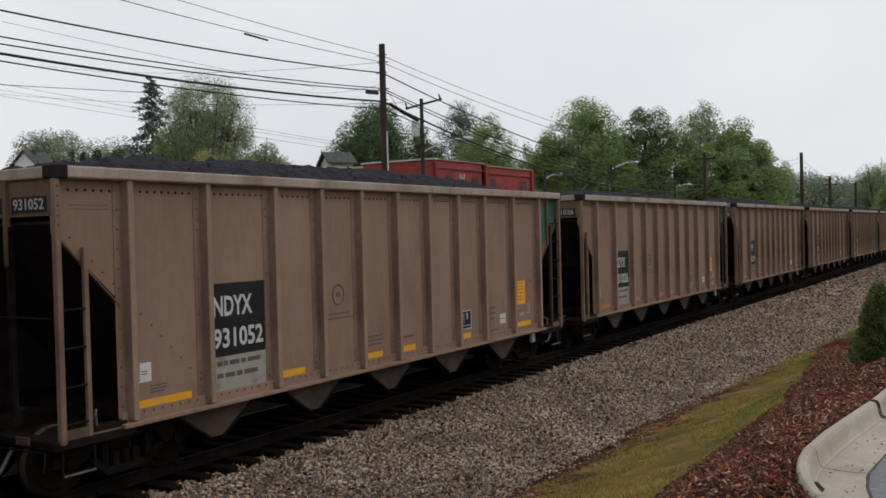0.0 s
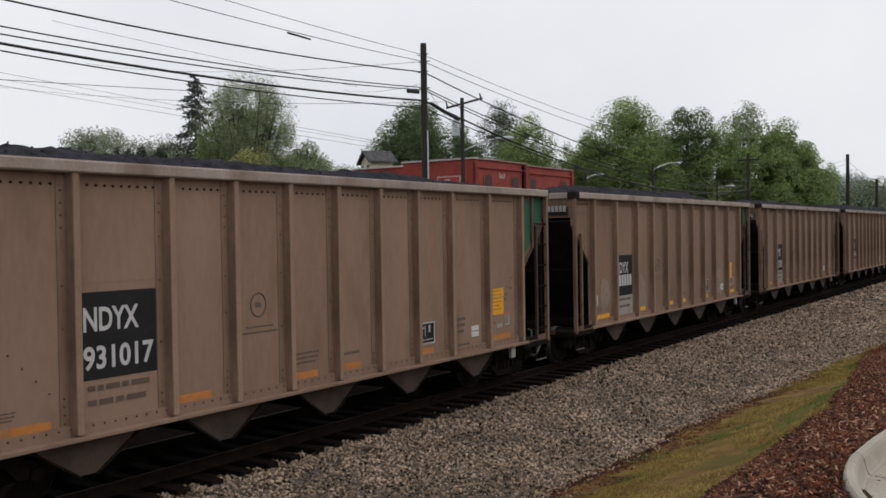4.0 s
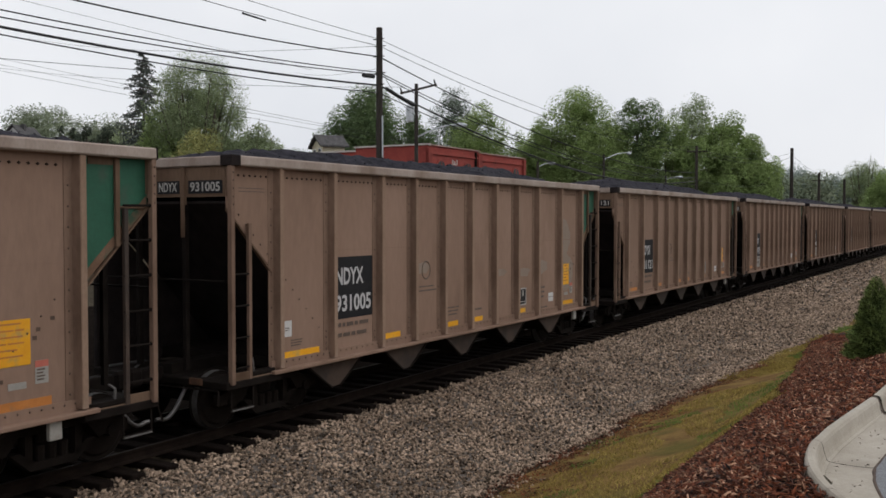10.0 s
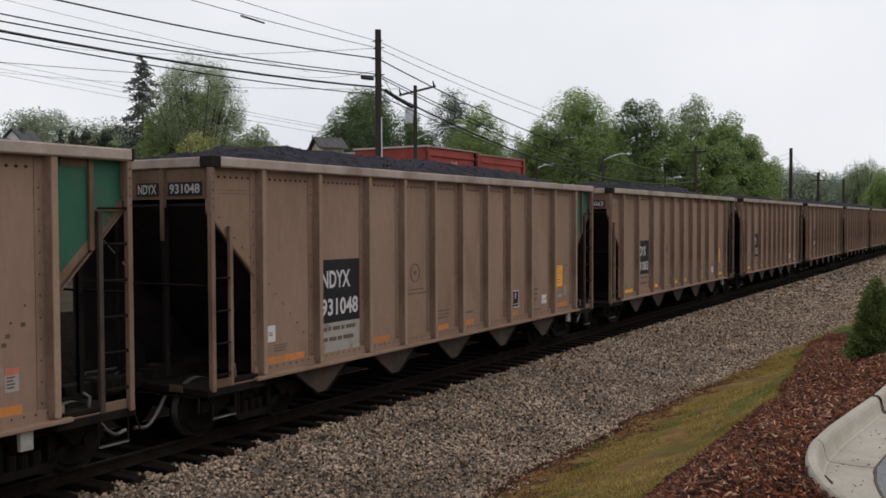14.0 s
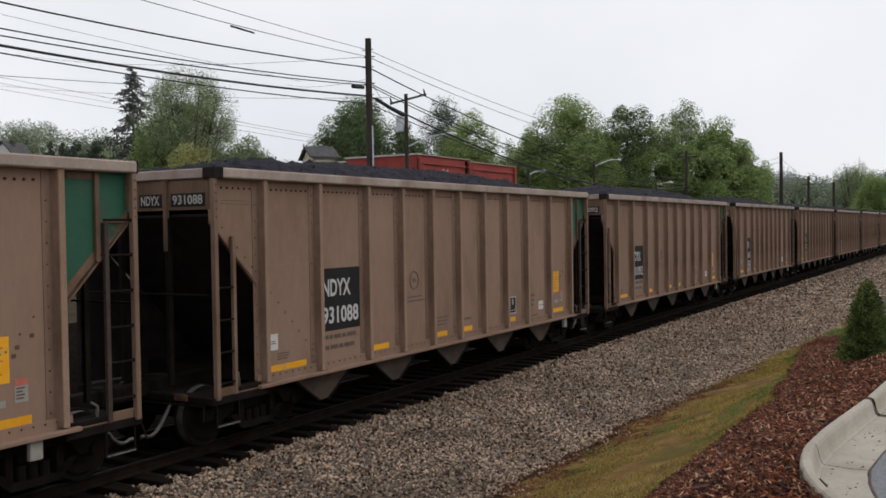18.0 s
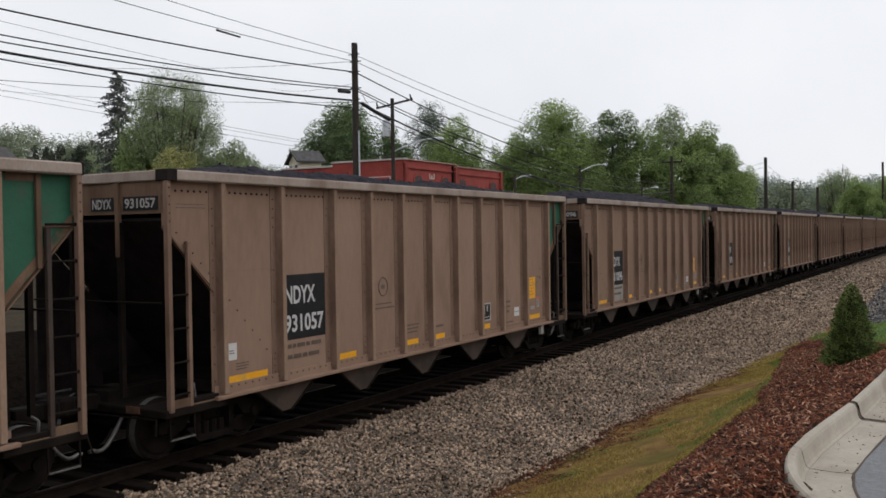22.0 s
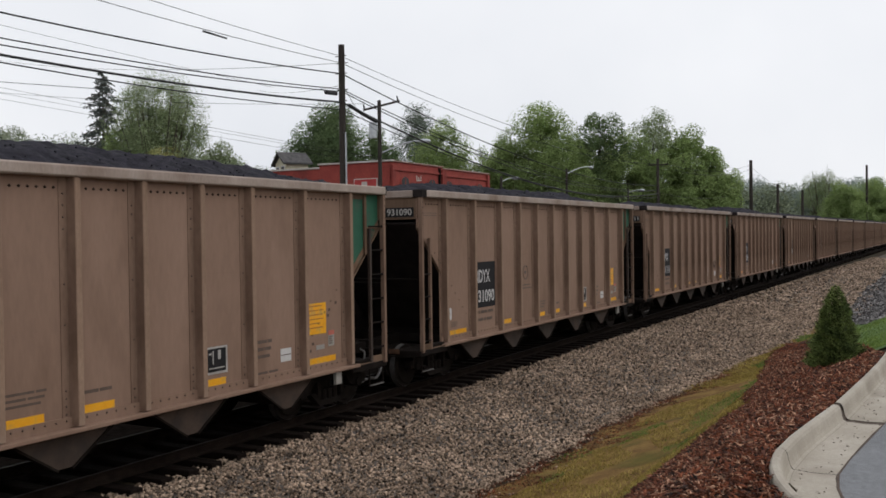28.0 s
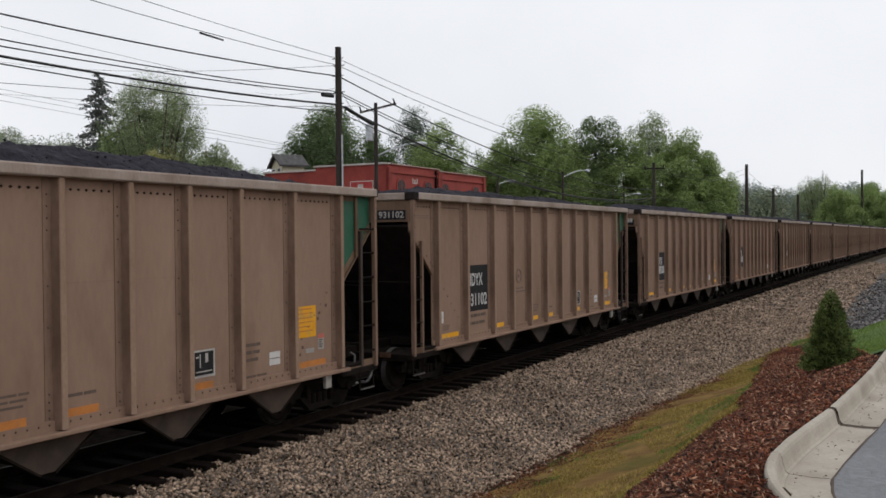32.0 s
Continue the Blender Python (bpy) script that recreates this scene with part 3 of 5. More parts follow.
for i in range(len(outline)):
    j = (i + 1) % len(outline)
    bm.faces.new((outline[i], low[i], low[j], outline[j]))
bmesh.ops.recalc_face_normals(bm, faces=bm.faces)
bmesh.ops.triangulate(bm, faces=bm.faces)
part("car_park", bm, ASPHALT, None, "damp dark grey asphalt of the car park", "structure", "road")
bm = bmesh.new()
seam = random.Random(12)
inner = [[bm.verts.new((*(p + n * (0.445 + side * seam.uniform(0.003, 0.016))).xy, z)) for p, n in path] for side, z in ((-1, 1.4965), (0, 1.501), (1, 1.4985))]
for row, nxt in zip(inner, inner[1:]):
    for i in range(len(path) - 1):
        bm.faces.new((row[i], row[i + 1], nxt[i + 1], nxt[i]))
bmesh.ops.recalc_face_normals(bm, faces=bm.faces)
part("gutter_seam", bm, JOINT, kerb, "dark crumbling seam between gutter and asphalt")
x, y = points(140, 5.5, 13, lambda v: float(kerb_x(v)) + 0.15, lambda v: float(kerb_x(v)) + 0.44)
s = rng.uniform(0.004, 0.012, len(x))
strew("gutter_litter", OCTA, OCTA_F, np.stack([x, y, np.full(len(x), 1.497)], -1), np.stack([s, s, s * 0.4], -1), 0.2, JOINT, "dark leaf litter specks in the gutter", 0.3, "litter")


# ---------------------------------------------------------------- track
PITCH = 16.18
track = empty("railway_track", pose(0, 0, 0), "rusty steel rails on dark timber ties", "railway track", kind="structure")
RAIL = [(-0.07, -0.165), (0.07, -0.165), (0.07, -0.15), (0.012, -0.13), (0.010, -0.05), (0.034, -0.035), (0.037, -0.006), (0.030, 0.0), (-0.030, 0.0), (-0.037, -0.006),
        (-0.034, -0.035), (-0.010, -0.05), (-0.012, -0.13), (-0.07, -0.15)]
for cx in (-0.755, 0.755):
    rail = part("rail", prism(bmesh.new(), [(cx + u, z) for u, z in RAIL], -120, 900, "y"), RAIL_RUST, track)
    part("rail_head", boxed((cx - 0.024, -120, -0.001), (cx + 0.024, 900, 0.0025)), RAIL_HEAD, rail, "polished running surface")


# ---------------------------------------------------------------- coal cars
STAKES = [1.16, 2.56, 4.01, 5.17, 6.30, 7.44, 8.57, 9.70, 10.84, 12.22, 13.60]
LONG, TOP, SILL, UNDER = 14.76, 4.235, 0.825, 4.08


def stake_mesh():
    """A hat-section side stake: sloping flanks, a narrow face, a flange on the sheet."""
    bm = bmesh.new()
    hat = [(1.399, -0.082), (1.41, -0.078), (1.522, -0.048), (1.532, -0.036), (1.532, 0.036), (1.522, 0.048), (1.41, 0.078), (1.399, 0.082)]
    low, high = ([bm.verts.new((u, v, z)) for u, v in hat] for z in (0.91, UNDER))
    for i in range(len(hat) - 1):
        bm.faces.new((low[i], low[i + 1], high[i + 1], high[i]))
    bm.faces.new(low[::-1]), bm.faces.new(high)
    bmesh.ops.recalc_face_normals(bm, faces=bm.faces)
    box(bm, (1.398, -0.20, 0.95), (1.410, -0.079, UNDER - 0.02))
    box(bm, (1.398, 0.079, 0.95), (1.407, 0.12, UNDER - 0.02))
    return bm


def side_outline(y0, y1):
    """Side sheet with its two slanting cut-outs at the ends."""
    return [(1.08, 0.9), (LONG - 1.08, 0.9), (LONG - 1.08, 2.45), (y1, 3.44), (y1, UNDER + 0.01), (y0, UNDER + 0.01), (y0, 3.44), (1.08, 2.45)]


def dots(points_, r, shape_=(0.9, 1.0, 1.0), solid=OCTA, faces=OCTA_F):
    v, f = [], []
    shape = solid * np.array(shape_) * r
    for p in points_:
        f.append(faces + len(solid) * len(v))
        v.append(shape + np.array(p))
    return arrays_mesh("dots", np.concatenate(v), np.concatenate(f))


def truck_frame(side):
    """A cast side frame with its arch, spring nest and bearing boxes."""
    x0, x1 = (0.98, 1.12) if side > 0 else (-1.12, -0.98)
    bm = bmesh.new()
    prism(bm, [(-1.15, 0.42), (-0.66, 0.42), (-0.5, 0.62), (0.5, 0.62), (0.66, 0.42), (1.15, 0.42), (1.15, 0.58), (0.72, 0.66), (0.5, 0.80), (-0.5, 0.80), (-0.72, 0.66),
               (-1.15, 0.58)], x0, x1)
    prism(bm, [(-0.62, 0.42), (-0.34, 0.17), (0.34, 0.17), (0.62, 0.42), (0.48, 0.42), (0.28, 0.27), (-0.28, 0.27), (-0.48, 0.42)], x0, x1)
    for u in (-0.36, 0.36):
        box(bm, (x0, u - 0.05, 0.25), (x1, u + 0.05, 0.64))
    return bm


def wheelset():
    bm = bmesh.new()
    tube(bm, (-1.0, 0, 0), (1.0, 0, 0), 0.085, sides=12)
    for s in (-1, 1):
        tube(bm, (s * 0.70, 0, 0), (s * 0.835, 0, 0), 0.457, 0.452, 28)
        tube(bm, (s * 0.69, 0, 0), (s * 0.72, 0, 0), 0.485, sides=28)
        tube(bm, (s * 0.83, 0, 0), (s * 0.87, 0, 0), 0.40, 0.36, 24)
        tube(bm, (s * 0.83, 0, 0), (s * 0.93, 0, 0), 0.14, 0.12, 16)
        tube(bm, (s * 0.97, 0, 0), (s * 1.16, 0, 0), 0.10, 0.09, 12)
    return bm


def text_mesh(body, width, height, deep=0.002):
    """Built-in font lettering as a mesh: its lower left corner at the origin, scaled to width and height."""
    cu = bpy.data.curves.new("lettering", "FONT")
    cu.body, cu.extrude, cu.resolution_u, cu.offset = body, 0.0, 3, 0.024
    ob = bpy.data.objects.new("lettering", cu)
    scene.collection.objects.link(ob)
    mesh = bpy.data.meshes.new_from_object(ob.evaluated_get(bpy.context.evaluated_depsgraph_get()))
    bpy.data.objects.remove(ob)
    co = np.array([v.co[:] for v in mesh.vertices])
    lo, hi = co.min(0), co.max(0)
    co[:, 0] = (co[:, 0] - lo[0]) / (hi[0] - lo[0]) * width
    co[:, 1] = (co[:, 1] - lo[1]) / (hi[1] - lo[1]) * height
    co[:, 2] = deep
    mesh.vertices.foreach_set("co", co.astype(np.float32).ravel())
    mesh.update()
    mesh.materials.clear()
    return mesh


def bars_mesh(rows, width, height, gap=0.35):
    """Plain bars in place of writing: rows of shares of the width."""
    bm = bmesh.new()
    h = height / len(rows)
    for i, share in enumerate(rows):
        top = height - i * h
        x0 = 0.0
        for a in share:
            box(bm, (x0, top - h * (1 - gap), 0.0), (x0 + a * width, top, 0.002))
            x0 += a * width + 0.04 * width
    me = bpy.data.meshes.new("bars")
    bm.to_mesh(me)
    bm.free()
    return me


ON_SIDE = Matrix(((0, 0, 1, 0), (1, 0, 0, 0), (0, 1, 0, 0), (0, 0, 0, 1)))
ON_END = Matrix(((1, 0, 0, 0), (0, 0, -1, 0), (0, 1, 0, 0), (0, 0, 0, 1)))


def at(ob, m):
    ob.matrix_basis = m
    return ob


def decal(name, y0, y1, z0, z1, material, parent, label="", x=1.4, thick=0.006):
    return part(name, boxed((x, y0, z0), (x + thick, y1, z1)), material, parent, label)


def build_car():
    car = empty("coal_hopper_car", pose(0, 0, 0), "weathered tan steel coal hopper car with a green end", "railway car", "cars of the coal train")
    for s in (1, -1):
        x0, x1 = (1.375, 1.40) if s > 0 else (-1.40, -1.375)
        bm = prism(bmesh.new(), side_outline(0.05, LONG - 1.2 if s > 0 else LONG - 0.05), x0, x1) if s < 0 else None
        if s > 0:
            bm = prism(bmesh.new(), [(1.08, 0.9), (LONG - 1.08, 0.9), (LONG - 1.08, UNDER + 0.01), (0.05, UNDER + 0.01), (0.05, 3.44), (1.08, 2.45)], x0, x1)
        # The far side is tan too; black paints the shade inside the ends.
        sheet = part("side_sheet", bm, TAN if s > 0 else GRIME_SHADE, car)
        if s > 0:
            for a, b in zip(STAKES, STAKES[1:]):
                part("seam_strip", boxed((1.398, a + 0.12, 2.735), (1.404, b - 0.2, 2.75)), TAN, sheet)
        sill = boxed((1.36, 0.95, SILL) if s > 0 else (-1.55, 0.95, SILL), (1.55, LONG - 0.95, SILL + 0.06) if s > 0 else (-1.36, LONG - 0.95, SILL + 0.06), 0.01)
        box(sill, (1.385 if s > 0 else -1.43, 1.0, SILL + 0.05), (1.43 if s > 0 else -1.385, LONG - 1.0, SILL + 0.2))
        part("side_sill", sill, TAN if s > 0 else GRIME_SHADE, car)
        chord = boxed((1.34, 0.0, UNDER) if s > 0 else (-1.565, 0.0, UNDER), (1.565, LONG, TOP) if s > 0 else (-1.34, LONG, TOP), 0.02)
        chord = part("top_chord", chord, CHORD, car)
        for y in (-0.012, LONG - 0.012):
            wide_ = 0.2 if y < 0 else 0.024
            part("chord_end", boxed((min(s * 1.33, s * 1.569), y, UNDER - 0.004), (max(s * 1.33, s * 1.569), y + wide_, TOP + 0.004), 0.008), GRIME_SHADE, chord, "black cap on the end of the chord")
        for y in (0.0, LONG):
            d = 0.08 if y == 0 else -0.08
            part("corner_post", boxed((s * 1.50 - 0.045, min(y, y + d), 0.80), (s * 1.50 + 0.045, max(y, y + d), UNDER), 0.01), STAKE_FLANK if s > 0 else GRIME_SHADE, car)
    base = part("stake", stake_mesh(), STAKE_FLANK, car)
    # The face keeps the lighter paint; the flanks carry the painted shade.
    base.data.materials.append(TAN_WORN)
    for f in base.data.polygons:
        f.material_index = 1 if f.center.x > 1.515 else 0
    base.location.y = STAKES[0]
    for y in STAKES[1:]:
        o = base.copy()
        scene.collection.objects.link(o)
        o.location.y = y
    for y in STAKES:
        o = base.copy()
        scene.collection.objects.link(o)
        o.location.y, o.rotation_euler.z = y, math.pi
    # green end panel with its short stiffeners
    green = part("end_side_panel", prism(bmesh.new(), [(LONG - 1.079, 2.452), (LONG - 0.05, 3.44), (LONG - 0.05, UNDER + 0.01), (LONG - 1.079, UNDER + 0.01)], 1.377, 1.402), GREEN, car,
                 "green painted end panel")
    part("stiffener", boxed((1.40, LONG - 0.60, 2.92), (1.45, LONG - 0.53, UNDER), 0.006), POST_PAINT, green, "bare brown stiffener")
    part("stiffener", boxed((1.40, LONG - 0.525, 3.42), (1.425, LONG - 0.09, 3.45), 0.006), POST_PAINT, green, "bare brown stiffener")
    part("panel_header", boxed((1.40, LONG - 1.0, UNDER - 0.10), (1.412, LONG - 0.61, UNDER)), POST_PAINT, green, "rust-brown strip under the chord")
    part("rusty_edge", prism(bmesh.new(), [(LONG - 1.075, 2.456), (LONG - 0.06, 3.43), (LONG - 0.06, 3.60), (LONG - 1.075, 2.60)], 1.4, 1.4065), RUST_TAN, green, "rubbed rust-brown lower edge")
    for y0, y1 in ((0.05, 1.02), (LONG - 0.05, LONG - 1.02)):
        bm = prism(bmesh.new(), [(y0, 3.445), (y1, 2.455), (y1, 2.425), (y0, 3.405)], 1.37, 1.425)
        part("slant_flange", bm, POST_PAINT, car)
    for end in (0, 1):
        def yy(v):
            return v if end == 0 else LONG - v
        def span2(a, b):
            return min(yy(a), yy(b)), max(yy(a), yy(b))
        a, b = span2(0.0, 0.14)
        part("end_chord", boxed((-1.328, a, UNDER), (1.328, b, TOP - 0.006), 0.015), CHORD, car)
        a, b = span2(0.05, 0.075)
        panel = part("end_panel", boxed((-1.45, a, 3.62), (1.45, b, UNDER - 0.002)), POST_PAINT, car)
        a, b = span2(0.0, 0.06)
        part("end_panel_rib", boxed((0.49, a, 3.0), (0.56, b, UNDER - 0.006)), POST_PAINT, panel)
        # Wall added across the far opening so the recess stays black.
        part("end_recess", prism(bmesh.new(), [(yy(0.06), 3.40), (yy(2.42), 0.98), (yy(2.42), 0.87), (yy(0.06), 0.87)], -1.372, -1.352), GRIME_SHADE, car, "added black wall standing in for recess shade")
        part("slope_sheet", prism(bmesh.new(), [(yy(0.09), 3.52), (yy(2.5), 1.0), (yy(2.55), 1.04), (yy(0.13), 3.56)], -1.37, 1.37), GRIME_SHADE, car, "black slope sheet of the hopper end")
        for px in (-0.5, 0.53):
            a, b = span2(0.02, 0.10)
            part("end_post", boxed((px - 0.035, a, 0.95), (px + 0.035, b, 3.5)), STEEL_DARK, car)
        a, b = span2(-0.05, 1.15)
        part("end_sill", boxed((-1.5, a, 0.72), (1.5, b, 0.84), 0.015), STEEL_DARK, car)
        part("grab_bar", tube(bmesh.new(), (-1.3, yy(-0.02), 2.35), (1.42, yy(-0.02), 2.35), 0.016, sides=6), STEEL_DARK, car)
        a, b = span2(0.3, 1.05)
        part("end_gusset", boxed((1.30, a, 0.86), (1.47, b, 0.93), 0.01), STEEL_DARK, car)
        # ladder on the side
        a, b = span2(0.43, 0.50)
        lad = part("ladder", boxed((1.43, a, 0.82), (1.49, b, 3.22 if end == 0 else 3.42), 0.008), STAKE_FLANK if end == 0 else CHUTE, car)
        for z in (1.03, 1.49, 1.97, 2.45) if end == 0 else (1.12, 1.60, 2.06, 2.53, 3.0, 3.46):
            bm = tube(bmesh.new(), (1.50, yy(0.02), z), (1.50, yy(0.09), z), 0.026, sides=6)
            tube(bm, (1.51, yy(0.04), z), (1.47, yy(0.50), z), 0.016, sides=6)
            part("rung", bm, STEEL_DARK, lad)
        a, b = span2(0.085, 0.43)
        part("foot_plate", boxed((1.455, a, 0.81), (1.485, b, 0.96), 0.006), POST_PAINT, lad, "dark tan plate at the ladder's foot")
        a, b = span2(0.50, 0.96)
        part("foot_plate", boxed((1.37, a, 0.81), (1.48, b, 0.855), 0.006), POST_PAINT, lad, "dark tan plate at the ladder's foot")
        bm = tube(bmesh.new(), (1.40, yy(0.62), 0.86), (1.40, yy(0.60), 1.06), 0.02, sides=6)
        tube(bm, (1.40, yy(0.60), 1.06), (1.34, yy(0.66), 1.12), 0.016, sides=6)
        tube(bm, (1.36, yy(0.60), 0.87), (1.44, yy(0.86), 0.875), 0.014, sides=6)
        part("angle_cock", bm, STEEL_BARE, car, "small bare steel pipe fitting")
        # stirrup and coupler
        bm = boxed((1.452, yy(0.06) - 0.012, 0.40), (1.472, yy(0.06) + 0.012, 0.82))
        a, b = span2(0.05, 0.54)
        box(bm, (1.447, a, 0.41), (1.477, b, 0.425))
        box(bm, (1.452, yy(0.53) - 0.012, 0.40), (1.472, yy(0.53) + 0.012, 0.82))
        stirrup = part("stirrup_step", bm, STEEL_DARK, car)
        a, b = span2(0.06, 0.53)
        part("tread", boxed((1.44, a, 0.385), (1.49, b, 0.41), 0.006), STEEL_BARE, stirrup, "worn bare steel tread")
        a, b = span2(-0.60, 0.0)
        bm = boxed((-0.11, a, 0.76), (0.11, b, 0.98), 0.02)
        a, b = span2(-0.71, -0.45)
        box(bm, (-0.16, a, 0.72), (0.16, b, 1.02), 0.05)
        part("coupler", bm, STEEL_DARK, car)
        bm = tube(bmesh.new(), (-0.2, yy(-0.12), 0.70), (1.38, yy(-0.12), 0.72), 0.014, sides=6)
        tube(bm, (1.38, yy(-0.12), 0.72), (1.42, yy(-0.18), 0.50), 0.014, sides=6)
        part("uncoupling_lever", bm, STEEL_DARK, car)
        hv, hf = [], []
        run = [Vector((0.62, yy(-0.05 - 0.6 * u), 0.70 - 0.42 * math.sin(math.pi * min(u * 1.15, 1) * 0.62))) for u in np.linspace(0, 1, 9)]
        tube_run(hv, hf, run, [0.03] * 9, 8)
        finish("brake_hose", arrays_mesh("brake_hose", np.concatenate(hv), hf), STEEL_BARE, car, "bright worn brake hose")
    part("centre_sill", boxed((-0.16, 0.1, 0.72), (0.16, LONG - 0.1, 1.0)), STEEL_DARK, car)
    # hopper bays
    for c in (2.78, 5.05, 7.32, 9.59, 11.86):
        bm = bmesh.new()
        w = 0.78
        prism(bm, [(c - w, 0.86), (c - 0.10, 0.42), (c + 0.10, 0.42), (c + w, 0.86)], -1.30, 1.305)
        plate = bmesh.new()
        prism(plate, [(c - w - 0.03, 0.83), (c - 0.11, 0.36), (c + 0.11, 0.36), (c + w + 0.03, 0.83)], 1.31, 1.335)
        for e in (-1, 1):
            prism(bm, [(c + e * (w + 0.03), 0.83), (c + e * 0.11, 0.36), (c + e * 0.11, 0.33), (c + e * (w + 0.07), 0.815)], 1.28, 1.36)
        chute = part("hopper_chute", bm, STEEL_DARK, car)
        part("chute_plate", plate, CHUTE, chute, "dust-stained brown chute plate")
    # inner floor closes the body from below
    part("hopper_body", boxed((-1.36, 1.3, 0.87), (1.36, LONG - 1.3, 1.05)), STEEL_DARK, car)
    # trucks
    for c in (1.32, LONG - 1.32):
        truck = part("truck", boxed((-1.0, c - 0.16, 0.44), (1.0, c + 0.16, 0.70), 0.03), STEEL_DARK, car)
        for s in (1, -1):
            o = part("side_frame", truck_frame(s), STEEL_DARK, truck)
            o.location.y = c
            bm = bmesh.new()
            for u in (-0.17, 0.0, 0.17):
                tube(bm, (s * 1.05, c + u, 0.27), (s * 1.05, c + u, 0.46), 0.07, sides=8)
            part("spring_nest", bm, STEEL_DARK, truck)
        for u in (-0.89, 0.89):
            o = part("wheelset", wheelset(), STEEL_DARK, truck, smooth=False)
            o.location = (0, c + u, 0.457)
            for s in (-1, 1):
                t_ = part("wheel_tread", tube(bmesh.new(), (s * 0.715, 0, 0), (s * 0.832, 0, 0), 0.4605, 0.4575, 28, False), STEEL_BARE, o, "polished wheel tread")
    # brake gear
    part("brake_valve", boxed((0.2, LONG - 0.8, 0.95), (0.6, LONG - 0.45, 1.35), 0.04), GRIME_SHADE, car)
    part("equipment_tag_box", boxed((1.40, 13.12, 0.58), (1.47, 13.30, 0.82), 0.01), PATCH, car, "pale tag box below the sill")
    part("end_marker", boxed((0.72, -0.07, 0.76), (0.98, -0.05, 0.86)), RUST, car, "small rusty orange marker plate")
    # rivets
    slots = [(1.402, y, UNDER - 0.135) for y in np.arange(0.3, LONG - 0.2, 0.125) if min(abs(y - s) for s in STAKES) > 0.2 and y < LONG - 1.0]
    pts = []
    for i, y in enumerate(STAKES):
        runs = np.arange(1.1, 3.9, 0.26) if i in (0, 10) else [1.06, 1.16, 1.26, 1.36, 2.2, 2.72, 3.42, 3.57, 3.72, 3.87] if i % 2 else [1.1, 1.22, 1.9, 2.72, 3.3, 3.62, 3.74]
        pts += [(1.412, y - 0.14, z) for z in runs]
        pts += [(1.408, y + 0.10, z) for z in (1.06, 1.2, 1.34)]
    pts += [(1.405, 0.12 + u, 3.52 - u * 0.96) for u in np.arange(0.02, 0.95, 0.16)]
    pts += [(1.405, 1.38 + u, 2.3 - u * 1.0) for u in np.arange(0, 1.05, 0.17)]
    pts += [(1.405, LONG - 1.5 - u, 2.3 - u * 1.0) for u in np.arange(0, 1.0, 0.19)]
    pts += [(1.435, y, 0.98) for y in np.arange(1.2, LONG - 1.2, 0.16)]
    pts += [(1.548, y, z) for y in (0.04, LONG - 0.04) for z in (3.5, 3.62, 3.74, 3.86, 3.98)]
    finish("rivets", dots(pts, 0.018), RIVET, car, kind="stuff")
    finish("slotted_strip", dots(slots, 0.025, (0.4, 1.2, 0.9)), RIVET_DARK, car, kind="stuff")
    # stencils that every car carries
    decal("reflective_strip", 1.27, 2.24, 0.985, 1.125, YELLOW, car, "yellow reflective strip")
    for y0, y1 in ((4.16, 4.74), (6.44, 6.97), (7.57, 8.08), (9.82, 10.27), (12.36, 13.2)):
        decal("reflective_strip", y0, y1, 0.985, 1.13, YELLOW, car, "yellow reflective strip")
    tag = decal("inspection_tag", 1.30, 1.52, 1.37, 1.63, WHITE_TAG, car, "small white tag")
    o = finish("tag_mark", bars_mesh([[0.15]] * 6, 0.2, 0.24, 0.5), BLACK, tag, kind="stuff")
    at(o, Matrix.Translation((1.4065, 1.295, 1.38)) @ ON_SIDE)
    o = finish("tag_mark", bars_mesh([[0.7], [0.5, 0.2]], 0.15, 0.07, 0.6), STENCIL, tag, kind="stuff")
    at(o, Matrix.Translation((1.4065, 1.35, 1.45)) @ ON_SIDE)
    bm = bmesh.new()
    for i in range(28):
        a0, a1 = 2 * math.pi * i / 28, 2 * math.pi * (i + 1) / 28
        tube(bm, (1.402, 5.68 + 0.155 * math.cos(a0), 2.26 + 0.175 * math.sin(a0)), (1.402, 5.68 + 0.155 * math.cos(a1), 2.26 + 0.175 * math.sin(a1)), 0.013, sides=4, caps=False)
    box(bm, (1.40, 5.42, 1.92), (1.403, 5.98, 1.945))
    box(bm, (1.40, 5.34, 1.835), (1.403, 6.08, 1.865))
    box(bm, (1.40, 5.62, 2.22), (1.403, 5.74, 2.30))
    part("round_emblem", bm, STENCIL, car, "faint round outline emblem")
    stencil = decal("data_panel", 9.83, 10.31, 1.20, 1.62, BLACK, car, "black data panel with white border and dark blocks")
    bm = boxed((1.406, 9.83, 1.20), (1.409, 10.31, 1.235))
    for lo, hi in (((1.406, 9.83, 1.59), (1.409, 10.31, 1.62)), ((1.406, 9.83, 1.236), (1.409, 9.865, 1.589)), ((1.406, 10.275, 1.236), (1.409, 10.31, 1.589)),
                   ((1.406, 9.98, 1.35), (1.4085, 10.0, 1.56)), ((1.406, 10.10, 1.42), (1.4085, 10.16, 1.56)), ((1.406, 9.90, 1.28), (1.4085, 10.24, 1.30)),
                   ((1.406, 9.90, 1.50), (1.4085, 9.96, 1.525))):
        box(bm, lo, hi)
    part("white_frame", bm, END_LETTER, stencil)
    place = decal("placard", 12.36, 12.92, 1.55, 2.10, YELLOW, car, "yellow placard with small dark writing")
    o = finish("placard_writing", bars_mesh([[0.8], [0.6, 0.25], [0.85], [0.4, 0.45], [0.7], [0.85]], 0.48, 0.46, 0.72), ORANGE, place, kind="stuff")
